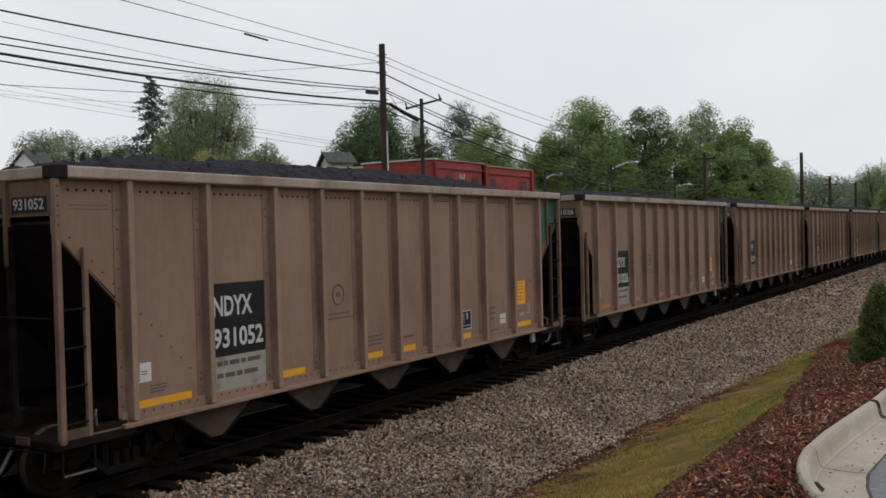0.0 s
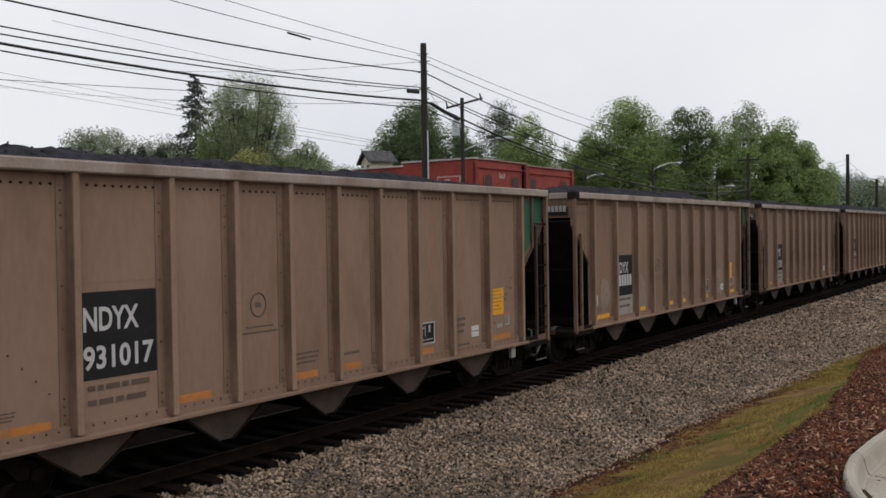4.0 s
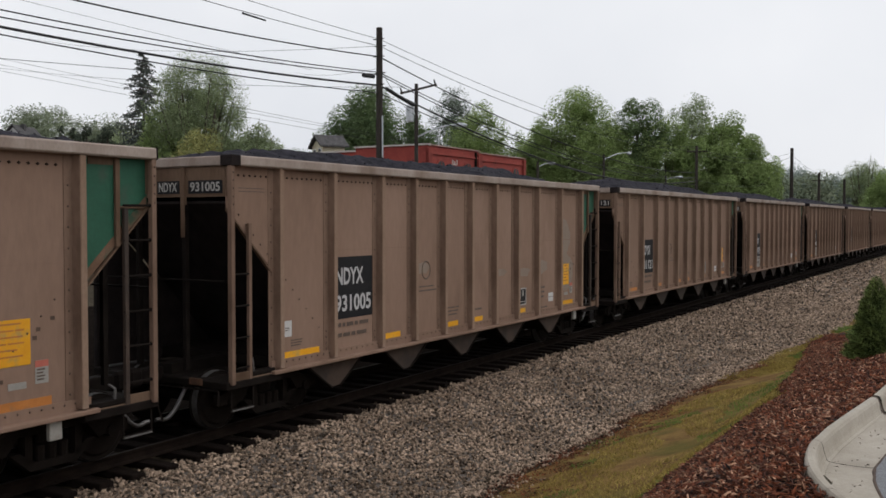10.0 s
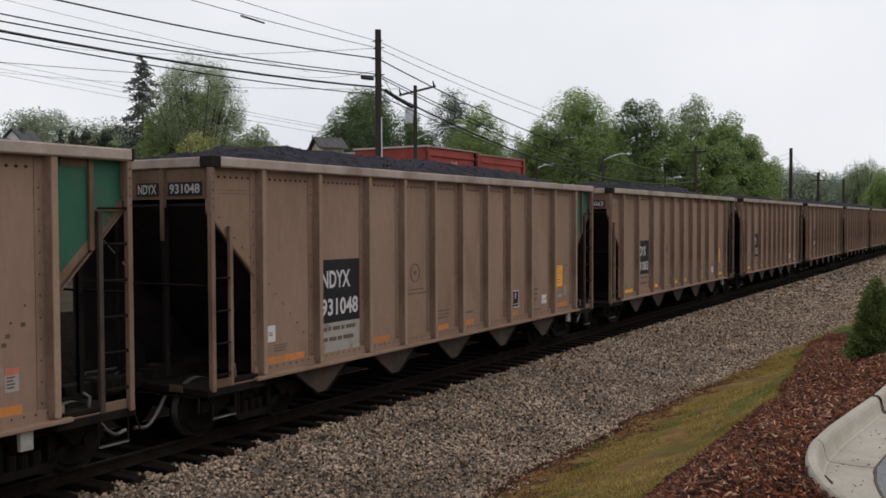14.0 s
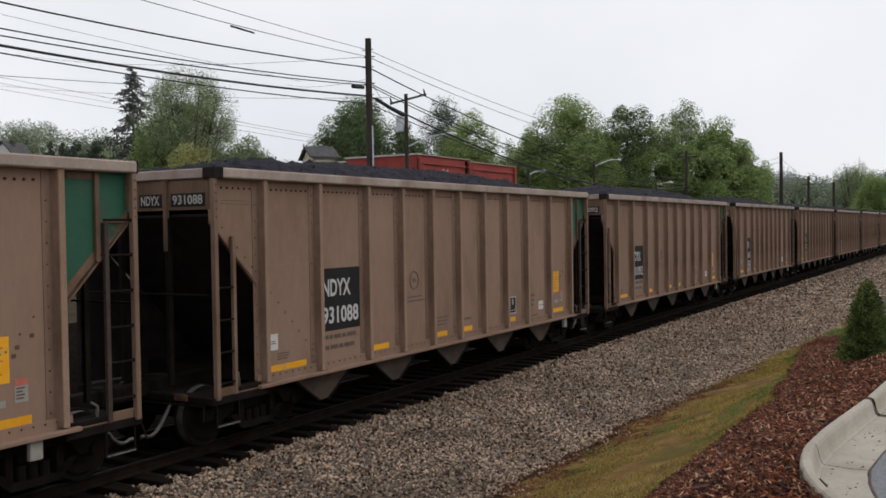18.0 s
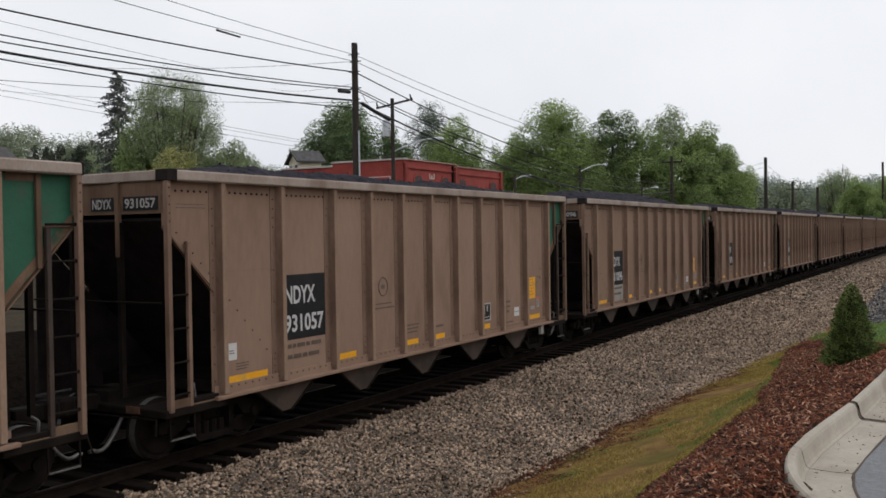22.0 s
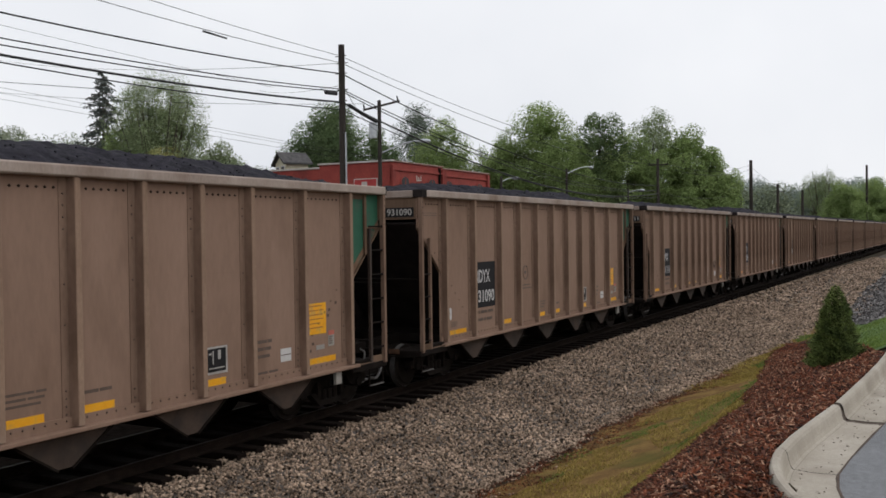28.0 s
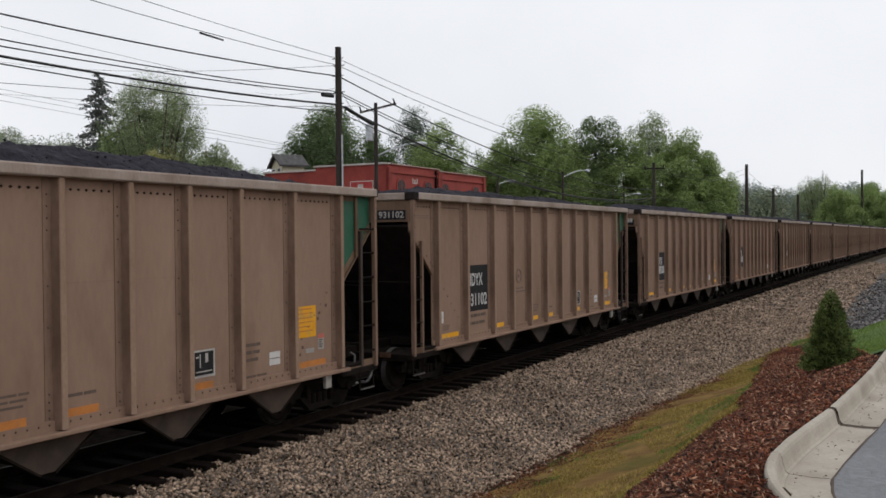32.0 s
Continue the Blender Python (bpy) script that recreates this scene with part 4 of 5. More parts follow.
    at(o, Matrix.Translation((1.4065, 12.41, 1.6)) @ ON_SIDE)
    label = decal("label_plate", 11.62, 11.90, 1.18, 1.40, WHITE_TAG, car, "small white label")
    part("label_rule", boxed((1.406, 11.63, 1.285), (1.4075, 11.89, 1.30)), STENCIL, label)
    label = decal("label_plate", 12.98, 13.16, 1.30, 1.58, PATCH, car, "small faded label with a red head")
    part("label_head", boxed((1.406, 12.98, 1.50), (1.408, 13.16, 1.58)), RED_LABEL, label, "faded red head")
    o = finish("label_writing", bars_mesh([[0.8], [0.6], [0.8], [0.7]], 0.14, 0.16, 0.5), STENCIL, label, kind="stuff")
    at(o, Matrix.Translation((1.4065, 13.0, 1.32)) @ ON_SIDE)
    decal("label_plate", 12.62, 12.86, 1.27, 1.35, PATCH, car, "small faded label")
    bm = bmesh.new()
    for y, z in ((12.5, 1.36), (12.42, 1.24), (13.0, 1.93), (12.95, 1.83), (13.2, 2.05)):
        box(bm, (1.4, y, z), (1.4025, y + 0.06, z + 0.05))
    part("scuffs", bm, RIVET, car, kind="stuff")
    for y, z, w, h in ((1.5, 1.18, 0.3, 0.13), (6.42, 1.22, 0.6, 0.22), (7.57, 1.22, 0.5, 0.10), (10.98, 1.24, 0.42, 0.36), (10.98, 1.0, 0.6, 0.08)):
        o = finish("stencil_writing", bars_mesh([[0.7, 0.25], [0.5, 0.4], [0.85]] if h > 0.12 else [[0.5, 0.4]], w, h, 0.55), STENCIL, car)
        at(o, Matrix.Translation((1.401, y, z)) @ ON_SIDE)
    o = finish("stencil_writing", bars_mesh([[0.95], [0.95]], 0.62, 0.10, 0.75), STENCIL, car)
    at(o, Matrix.Translation((1.401, 0.30, 3.66)) @ ON_SIDE)
    return car


def coal_mesh(seed, heap):
    xs, ys = np.linspace(-1.36, 1.36, 20), np.linspace(0.15, LONG - 0.15, 120)

    def z(X, Y):
        out = np.empty_like(X)
        for i in np.ndindex(X.shape):
            p, q = X[i], Y[i]
            edge = min(1.0, (q - 0.1) / 2.8, (LONG + 0.2 - q) / 4.2)
            n = noise.noise((p * 1.6 + seed * 9, q * 0.8, seed)) * 0.07 + noise.noise((p * 5, q * 5, seed * 3.3)) * 0.07 + noise.noise((p * 13, q * 13, seed)) * 0.07
            out[i] = 4.08 + (heap * (1 - (p / 1.5) ** 2) - 0.04) * (0.2 + 0.8 * edge ** 0.7) + n
        return out
    v, f = grid(xs, ys, z)
    r = np.random.default_rng(int(seed * 10))
    at_ = v[r.choice(np.nonzero(v[:, 0] > -0.6)[0], 600)] + r.normal(0, 0.03, (600, 3)) * (1, 1, 0.4)
    k = r.uniform(0.009, 0.026, (600, 1, 1))
    lump = OCTA[None] * k * (1 + r.uniform(-0.4, 0.4, (600, 6, 3))) + at_[:, None, :]
    lf = OCTA_F[None] + (np.arange(600) * 6)[:, None, None] + len(v)
    quads = np.concatenate([f[:, [0, 1, 2]], f[:, [0, 2, 3]]])
    return arrays_mesh("coal_load", np.concatenate([v, lump.reshape(-1, 3)]), np.concatenate([quads, lf.reshape(-1, 3)]))


NUMBERS = {0: "931052", 1: "931026", 2: "931019", 3: "931017", 5: "931070", 6: "931066", 7: "931020", 8: "931005", 9: "931121", 10: "931073", 11: "931048", 13: "931123",
           14: "931088", 15: "931092", 16: "931042", 17: "931057", 18: "931096", 12: "931063", 19: "931076", 21: "931078", 22: "931090", 23: "931111", 24: "931054", 25: "931102"}
PATCHED = (0, 1, 4, 5, 10, 11, 16, 18, 20)
FADED = (1, 2, 3, 5, 6, 7, 9, 10, 11, 24, 27, 30)
CARS = []


DULL = {}


def dull(me):
    """The same lettering in dulled paint."""
    if me.name not in DULL:
        twin = me.copy()
        twin.materials.clear()
        twin.materials.append(END_LETTER)
        DULL[me.name] = twin
    return DULL[me.name]


def letter_car(car, k):
    """The marking panel of one car, and its end lettering."""
    pick = random.Random(k * 17 + 3)
    panel = decal("marking_panel", 2.648, 3.80, 1.53, 2.62, BLACK, car, "black panel with white reporting marks")
    name, number = NAME_MESH, NUMBERS.get(k)
    o = at(new("lettering", name), Matrix.Translation((1.407, 2.70, 2.13)) @ ON_SIDE)
    o.parent = panel
    if number:
        me = text_mesh(number, 1.06, 0.30)
        me.materials.append(LETTER)
    else:
        me = BAR_MESH
    o = at(new("lettering", me), Matrix.Translation((1.407, 2.69, 1.65)) @ ON_SIDE)
    o.parent = panel
    for x0, x1 in ((0.62, 1.32), (-0.06, 0.42)):
        part("end_plate", boxed((x0, 0.040, 3.67), (x1, 0.05, 3.87)), BLACK, car, "black end marking plate")
    for dx, w, me2 in ((0.66, 0.62, me), (-0.02, 0.40, name)):
        scale = w / (1.06 if me2 is me else 0.82)
        o = at(new("end_lettering", dull(me2)), Matrix.Translation((dx, 0.038, 3.70)) @ ON_END @ Matrix.Diagonal((scale, 0.48, 1, 1)))
        o.parent = car
    if k in PATCHED:
        p = decal("load_data_patch", 2.645, 3.80, 0.96, 1.527, PATCH, car, "grey repainted patch with load data")
    else:
        p = car
    o = finish("load_data_writing", bars_mesh([[0.1, 0.08, 0.2, 0.1, 0.28], [0.12, 0.2, 0.12, 0.3]], 1.0, 0.36, 0.62), STENCIL, p, kind="stuff")
    at(o, Matrix.Translation((1.4075, 2.75, 1.10)) @ ON_SIDE)
    for i, (y, z, ry, rz) in enumerate(BLOTCHES.get(k, ())):
        ring_ = [(1 + 0.35 * noise.noise((math.cos(a) * 1.5 + y, math.sin(a) * 1.5 + k, z)) + 0.12 * noise.noise((math.cos(a) * 5, math.sin(a) * 5 + y, k)), a)
                 for a in np.linspace(0, 2 * math.pi, 40, endpoint=False)]
        part("primer_blotch", prism(bmesh.new(), [(y + ry * q * math.cos(a), z + rz * q * math.sin(a)) for q, a in ring_], 1.4, 1.4012 + 0.0008 * i), PRIMER, car, "pale primer blotch")
    if k == 23:
        pick = random.Random(9)
        v, f = [], []
        for i in range(5):
            y0, w = 10.98 + i * 0.19, 0.15
            for q in range(3):
                a, b = Vector((1.404, y0 + w * pick.random(), 1.50 + 0.04 * q)), Vector((1.404, y0 + w * pick.random(), 1.84 - 0.05 * q))
                tube_run(v, f, [a, a.lerp(b, 0.5) + Vector((0, pick.uniform(-0.05, 0.05), 0)), b], [0.011] * 3, 4)
        tube_run(v, f, [(1.404, 10.90, 1.62), (1.404, 11.3, 1.80), (1.404, 11.85, 1.90), (1.404, 12.0, 1.62)], [0.014] * 4, 4)
        finish("scrawl", arrays_mesh("scrawl", np.concatenate(v), f), STENCIL, car, "dark sprayed scrawl", "stuff")


# car, then blotches: place along, height, half sizes
BLOTCHES = {18: ((10.06, 1.40, 0.34, 0.32), (12.75, 1.30, 0.42, 0.33), (11.4, 1.22, 0.36, 0.18), (6.72, 1.06, 0.34, 0.13), (7.84, 1.06, 0.32, 0.12)), 16: ((1.85, 1.55, 0.32, 0.14), (3.2, 1.3, 0.5, 0.28)),
            8: ((12.55, 2.75, 0.42, 0.5), (12.7, 1.9, 0.5, 0.55), (11.2, 2.1, 0.35, 0.16), (10.2, 2.0, 0.3, 0.1), (9.0, 2.05, 0.25, 0.08), (5.5, 2.3, 0.3, 0.12)),
            4: ((11.4, 1.5, 0.42, 0.5), (4.5, 1.5, 0.32, 0.5), (2.0, 1.6, 0.3, 0.4)), 5: ((5.62, 1.35, 0.17, 0.2),), 10: ((11.4, 1.35, 0.25, 0.3), (12.7, 1.5, 0.3, 0.35)),
            6: ((3.2, 1.4, 0.5, 0.16), (3.2, 2.66, 0.5, 0.1)), 15: ((3.2, 1.35, 0.45, 0.2),), 21: ((3.2, 1.4, 0.45, 0.14),)}
NAME_MESH = text_mesh("NDYX", 0.82, 0.30)
NAME_MESH.materials.append(LETTER)
BAR_MESH = bars_mesh([[0.13, 0.13, 0.13, 0.13, 0.13, 0.13]], 1.06, 0.44, 0.32)
BAR_MESH.materials.append(LETTER)
FIRST, LAST = -2, 38
model = build_car()
HEAPS = [coal_mesh(i * 1.7 + 0.4, h) for i, h in enumerate((0.43, 0.58, 0.48, 0.54))]
FULL = (0, 6, 7, 9, 10, 11, 14, 15, 16, 18, 21, 24)
for me in HEAPS:
    me.materials.append(COAL)
for k in range(FIRST, LAST + 1):
    CARS.append((k, copy_thing(model, pose(0, 7.3 + k * PITCH, 0))))
for o in [*model.children_recursive, model]:
    bpy.data.objects.remove(o)
LOADS = []
for k, car in CARS:
    for o in car.children:
        if o.name.startswith("reflective_strip") and k in FADED:
            o.material_slots[0].link = "OBJECT"
            o.material_slots[0].material = ORANGE
    letter_car(car, k)
    load = tagged(new("coal_load", HEAPS[(1 if k % 2 else 3) if k in FULL else (0 if k % 2 else 2)]), "heaped black coal filling a hopper car", "coal", "coal loads of the train", "stuff")
    LOADS.append((k, load))


# seconds, distance of the train's reference corner along the track
TRAVEL = [(0, 7.30), (1, -5.60), (2, -18.52), (3, -31.35), (6, -69.53), (7, -82.04), (8, -94.49),
          (9, -106.83), (10, -119.18), (11, -131.49), (12, -143.80), (13, -155.98), (14, -168.12), (17, -204.21),
          (18, -216.43), (19, -228.72), (20, -241.09), (21, -253.29), (22, -265.60), (23, -277.85), (24, -290.16),
          (27, -326.79), (28, -339.01), (29, -351.26), (30, -363.43), (31, -375.50), (32, -387.72)]


def motions():
    for k, ob in CARS + LOADS:
        walk(ob, [(t, pose(0, d + k * PITCH, 0)) for t, d in TRAVEL])
    # the wheels roll while their car passes
    gone = lambda t: float(np.interp(t, [a for a, b in TRAVEL], [b for a, b in TRAVEL]))
    for k, car in CARS:
        live = [i * 0.05 for i in range(641) if -14 < gone(i * 0.05) + k * PITCH < 34]
        if not live:
            continue
        first = gone(live[0])
        for truck in car.children:
            for axle in truck.children:
                if not axle.name.startswith("wheelset"):
                    continue
                x_, y_, z_ = axle.location
                rows = [(t, pose(x_, y_, z_, math.degrees((first - gone(t)) / 0.457))) for t in live]
                if live[0] > 0:
                    rows.insert(0, (0.0, pose(x_, y_, z_)))
                if live[-1] < 32:
                    rows.append((32.0, rows[-1][1]))
                walk(axle, rows)


# ---------------------------------------------------------------- trees
def leaf_cloud(centres, radii, n, size, gaps, seed):
    """n small bent leaf sprays around the given clump centres, denser towards their skins, with gaps by noise."""
    r = np.random.default_rng(seed)
    w = np.array([a[0] * a[1] * a[2] for a in radii]) ** 0.67
    pick = r.choice(len(centres), int(n * 1.8), p=w / w.sum())
    d = r.normal(size=(len(pick), 3))
    d /= np.linalg.norm(d, axis=1)[:, None]
    far = r.uniform(0.35, 1.08, len(pick)) ** 0.6
    p = np.array(centres)[pick] + d * far[:, None] * np.array(radii)[pick]
    keep = np.array([noise.noise((a * 0.55 + seed, b * 0.55, c * 0.55)) > gaps for a, b, c in p])
    p = p[keep][:n]
    m = len(p)
    s = size * r.uniform(0.55, 1.25, m)
    up = r.normal(size=(m, 3)) * 0.42 + d[keep][:n] * 0.75 + np.array((0, 0, 0.6))
    a = np.cross(up, r.normal(size=(m, 3))); a /= np.linalg.norm(a, axis=1)[:, None]
    b = np.cross(up, a); b /= np.linalg.norm(b, axis=1)[:, None]
    c = np.cross(a, b)
    leaf = np.stack([p - a * s[:, None] - b * (s * 0.5)[:, None], p + b * (s * 0.75)[:, None] + c * (s * 0.2)[:, None], p + a * s[:, None] - b * (s * 0.5)[:, None]], 1)
    return leaf.reshape(-1, 3), np.arange(3 * m).reshape(m, 3)


def tree(base, tall, wide, leaf, label, n=7000, size=0.34, gaps=-0.12, clumps=16, seed=1, crown_from=0.25, name="deciduous_tree", squat=1.0, limbs=9, trunk_r=None, fork=None):
    """A tapered trunk with limbs that reach into the clumps of a ragged crown."""
    r = random.Random(seed)
    root = empty(name, Matrix.Translation(base), label, "tree", "trees behind the railway")
    centres, radii = [], []
    for i in range(clumps):
        u = (i + 0.5) / clumps
        h = crown_from + (0.97 - crown_from) * u
        spread = math.sin(math.pi * (0.16 + 0.74 * u)) ** 0.6 if fork else math.sin(math.pi * min(1, 0.18 + 0.78 * u)) ** 0.75 * squat
        a = i * 2.4 + r.uniform(-0.5, 0.5)
        q = wide / 2 * spread * r.uniform(0.35, 0.8)
        k = wide * r.uniform(0.15, 0.25) * (0.75 + 0.5 * spread)
        centres.append((q * math.cos(a), q * math.sin(a), tall * h - k * 0.5))
        radii.append((k, k, k * r.uniform(0.9, 1.3)))
    if fork is None:
        for j in range(4):
            centres.append((wide * r.uniform(-0.08, 0.08), wide * r.uniform(-0.08, 0.08), tall * (crown_from + (0.78 - crown_from) * (j + 0.5) / 4)))
            radii.append((wide * 0.31, wide * 0.31, tall * 0.14))
    v, f = [], []
    tr = trunk_r or tall * 0.02
    tube_run(v, f, [(0, 0, -0.5), (0.02 * tall * r.uniform(-1, 1), 0, tall * 0.3), (0.02 * tall * r.uniform(-1, 1), 0.01 * tall, tall * (0.45 if fork else 0.6)), (0, 0, tall * (0.6 if fork else 0.78))],
             [tr * 1.3, tr, tr * 0.6, tr * 0.12], 8)
    for i, c in enumerate(sorted(centres, key=lambda c: c[2])[:limbs * 2]):
        z0 = tall * fork * r.uniform(0.95, 1.35) if fork else max(tall * 0.16, c[2] * r.uniform(0.45, 0.7))
        thick = 1.1 if fork else 1.0
        bow = 0.68 if fork else 0.4
        tube_run(v, f, [(0, 0, z0), (c[0] * bow, c[1] * bow, z0 + (c[2] - z0) * 0.48), c, (c[0] * 1.25, c[1] * 1.25, c[2] + radii[0][2] * 0.8)],
                 [tr * 0.42 * thick, tr * 0.3 * thick, tr * 0.16 * thick, tr * 0.04], 5)
    finish("trunk", arrays_mesh("trunk", np.concatenate(v), f), BARK, root)
    finish("crown", arrays_mesh("crown", *leaf_cloud(centres, radii, int(n * 1.6), size * 0.80, gaps, seed)), leaf, root)
    return root


def spruce(base, tall, wide, label, seed=3, n=60, droop=0.35, leaf=None, name="spruce_tree"):
    """A conifer: a straight trunk with whorls of drooping boughs of needle sprays."""
    r = random.Random(seed)
    root = empty(name, Matrix.Translation(base), label, "tree", "trees behind the railway")
    v, f = [], []
    tube_run(v, f, [(0, 0, -0.5), (0, 0, tall * 0.5), (0, 0, tall)], [tall * 0.014, tall * 0.009, 0.02], 7)
    lv, lf = [], []
    for i in range(n):
        u = 0.12 + 0.88 * (i / n)
        a = i * 2.39996 + r.uniform(-0.3, 0.3)
        reach = wide / 2 * (1 - u) ** 0.6 * r.uniform(0.35, 1.15) + 0.2
        z = tall * u
        tip = Vector((math.cos(a) * reach, math.sin(a) * reach, z - droop * reach + r.uniform(-0.2, 0.2)))
        mid = Vector((math.cos(a) * reach * 0.55, math.sin(a) * reach * 0.55, z - droop * reach * 0.35))
        tube_run(v, f, [(0, 0, z), mid, tip], [0.05, 0.035, 0.012], 4)
        for j in range(int(14 + 34 * reach)):
            t = r.uniform(0.15, 1.08)
            p = Vector((0, 0, z)).lerp(tip, t) + Vector((r.gauss(0, 0.16), r.gauss(0, 0.16), r.gauss(-0.12, 0.16))) * (0.5 + 0.12 * reach)
            d = Vector((r.gauss(0, 1), r.gauss(0, 1), r.gauss(-0.6, 0.6))).normalized() * r.uniform(0.2, 0.5)
            e = d.orthogonal().normalized() * 0.07
            lv += [p, p + d * 0.5 + e, p + d, p + d * 0.5 - e]
    lv = np.array([tuple(p) for p in lv])
    finish("trunk", arrays_mesh("trunk", np.concatenate(v), f), BARK, root)
    finish("crown", arrays_mesh("crown", lv, np.arange(len(lv)).reshape(-1, 4)), leaf or NEEDLE, root)
    return root


spruce((-59.9, 62.9, 0.5), 18.8, 9.0, "tall dark spruce with ragged drooping boughs", 3, 105, 0.3)
tree((-52.9, 63.0, 0.5), 17.7, 9.0, LEAF_PALE, "tall tree in thin young leaf with bare limbs showing", 56000, 0.10, -0.22, 54, 11, 0.42, limbs=22, trunk_r=0.42, fork=0.3)
tree((-53.9, 60.9, 0.5), 14.2, 6.6, LEAF_MID, "mid-green leafy tree beside the spruce", 20000, 0.145, -0.4, 18, 12, 0.12)
tree((-48.6, 65.0, 0.5), 10.6, 7.0, LEAF_PALE, "low pale-leaved tree beside the railway", 17100, 0.122, -0.3, 14, 13, 0.15)
tree((-45.2, 62.4, 0.5), 11.6, 6.0, LEAF_PALE, "low budding tree sloping down to one side", 14800, 0.134, -0.4, 14, 14, 0.1)
tree((-42.9, 64.0, 0.5), 9.0, 4.6, LEAF_BROWN, "small brownish tree in bud", 12000, 0.134, -0.4, 12, 15, 0.1)
tree((-44.3, 54.6, 0.5), 10.4, 5.8, LEAF_YELLOW, "bright yellow-green spring bush", 18500, 0.112, -0.5, 18, 16, 0.1, name="shrub_tree")
tree((-90.7, 80.6, 1.0), 15.0, 4.4, EVERGREEN, "dark green dense evergreen by the houses", 14000, 0.15, -0.5, 14, 17, 0.1, name="evergreen_tree")
tree((-89.2, 82.6, 1.0), 15.0, 4.0, EVERGREEN, "dark green dense evergreen by the houses", 14000, 0.15, -0.5, 14, 18, 0.1, name="evergreen_tree")
spruce((-93.6, 79.0, 1.0), 14.4, 3.4, "small pointed dark evergreen by the houses", 41, 70, 0.2, EVERGREEN, "evergreen_tree")
spruce((-92.2, 79.6, 1.0), 14.3, 3.0, "small pointed dark evergreen by the houses", 42, 70, 0.2, EVERGREEN, "evergreen_tree")
tree((-96.2, 89.7, 1.0), 15.6, 9.0, LEAF_PALE, "pale spring tree behind the houses", 14200, 0.178, -0.4, 12, 19, 0.1)
tree((-88.0, 92.0, 1.0), 15.0, 8.0, LEAF_PALE, "pale spring tree behind the houses", 14200, 0.178, -0.4, 12, 20, 0.1)
tree((-52.5, 89.6, 0.5), 18.2, 12.0, LEAF_DARK, "broad dark green leafy tree", 70000, 0.19, -0.6, 30, 21, 0.10)
tree((-47.4, 92.5, 0.5), 15.4, 7.0, LEAF_DARK, "dark green leafy spring tree", 22000, 0.18, -0.45, 16, 22, 0.12)
tree((-59.0, 121.0, 0.5), 22.8, 9.0, PINE, "feathery grey-green pine standing above the others", 16000, 0.15, -0.12, 26, 24, 0.4, name="pine_tree")
tree((-43.6, 101.0, 0.5), 17.2, 9.6, LEAF_MID, "rounded mid-green leafy tree", 25600, 0.167, -0.22, 20, 25, 0.15)
tree((-39.2, 104.0, 0.5), 14.2, 7.0, LEAF_MID, "smaller mid-green leafy tree", 14800, 0.167, -0.22, 13, 26, 0.15)
tree((-31.0, 101.5, 0.5), 18.3, 12.5, LEAF_MID, "large full green maple tree", 45600, 0.167, -0.24, 28, 27, 0.12)
tree((-34.2, 99.5, 0.5), 14.2, 8.0, LEAF_MID, "green maple lower beside the large one", 21400, 0.167, -0.22, 16, 28, 0.08)
tree((-27.6, 103.5, 0.5), 14.6, 8.0, LEAF_MID, "green maple filling the row", 21400, 0.167, -0.22, 16, 39, 0.08)
tree((-25.2, 105.8, 0.5), 17.5, 7.2, LEAF_DARK, "narrow dark green leafy tree", 22800, 0.167, -0.22, 18, 29, 0.1)
tree((-20.9, 113.0, 0.5), 18.0, 9.6, LEAF_PALE, "tall tree with thin young leaf", 28500, 0.145, -0.25, 20, 30, 0.12)
tree((-22.2, 107.0, 0.5), 14.6, 9.0, LEAF_MID, "full mid-green leafy tree", 25600, 0.167, -0.22, 17, 31, 0.05)
tree((-16.2, 108.6, 0.5), 15.0, 9.6, LEAF_MID, "full green tree with rounded top", 31400, 0.167, -0.22, 22, 32, 0.05)
tree((-13.4, 112.0, 0.5), 13.0, 7.0, LEAF_MID, "full green tree at the end of the row", 20000, 0.167, -0.22, 16, 33, 0.05)
tree((-28.0, 106.0, 0.5), 11.0, 9.0, LEAF_DARK, "dark green tree in the undergrowth", 18500, 0.190, -0.22, 12, 34, 0.02)
tree((-13.7, 218.5, 0.5), 15.6, 11.0, LEAF_PALE, "nearly bare tree with fine twigs", 20000, 0.145, -0.1, 24, 35, 0.3, limbs=14, trunk_r=0.4, fork=0.2)
tree((-7.5, 199.0, 0.5), 12.2, 10.5, LEAF_MID, "spreading spring-green tree in young leaf", 22800, 0.212, -0.22, 18, 36, 0.1)
tree((-2.8, 209.0, 0.5), 13.2, 12.0, LEAF_MID, "spreading spring-green tree in young leaf", 25600, 0.212, -0.22, 20, 37, 0.1)
tree((3.0, 214.0, 0.5), 13.6, 12.0, LEAF_MID, "spreading spring-green tree in young leaf", 22800, 0.212, -0.22, 20, 38, 0.1)


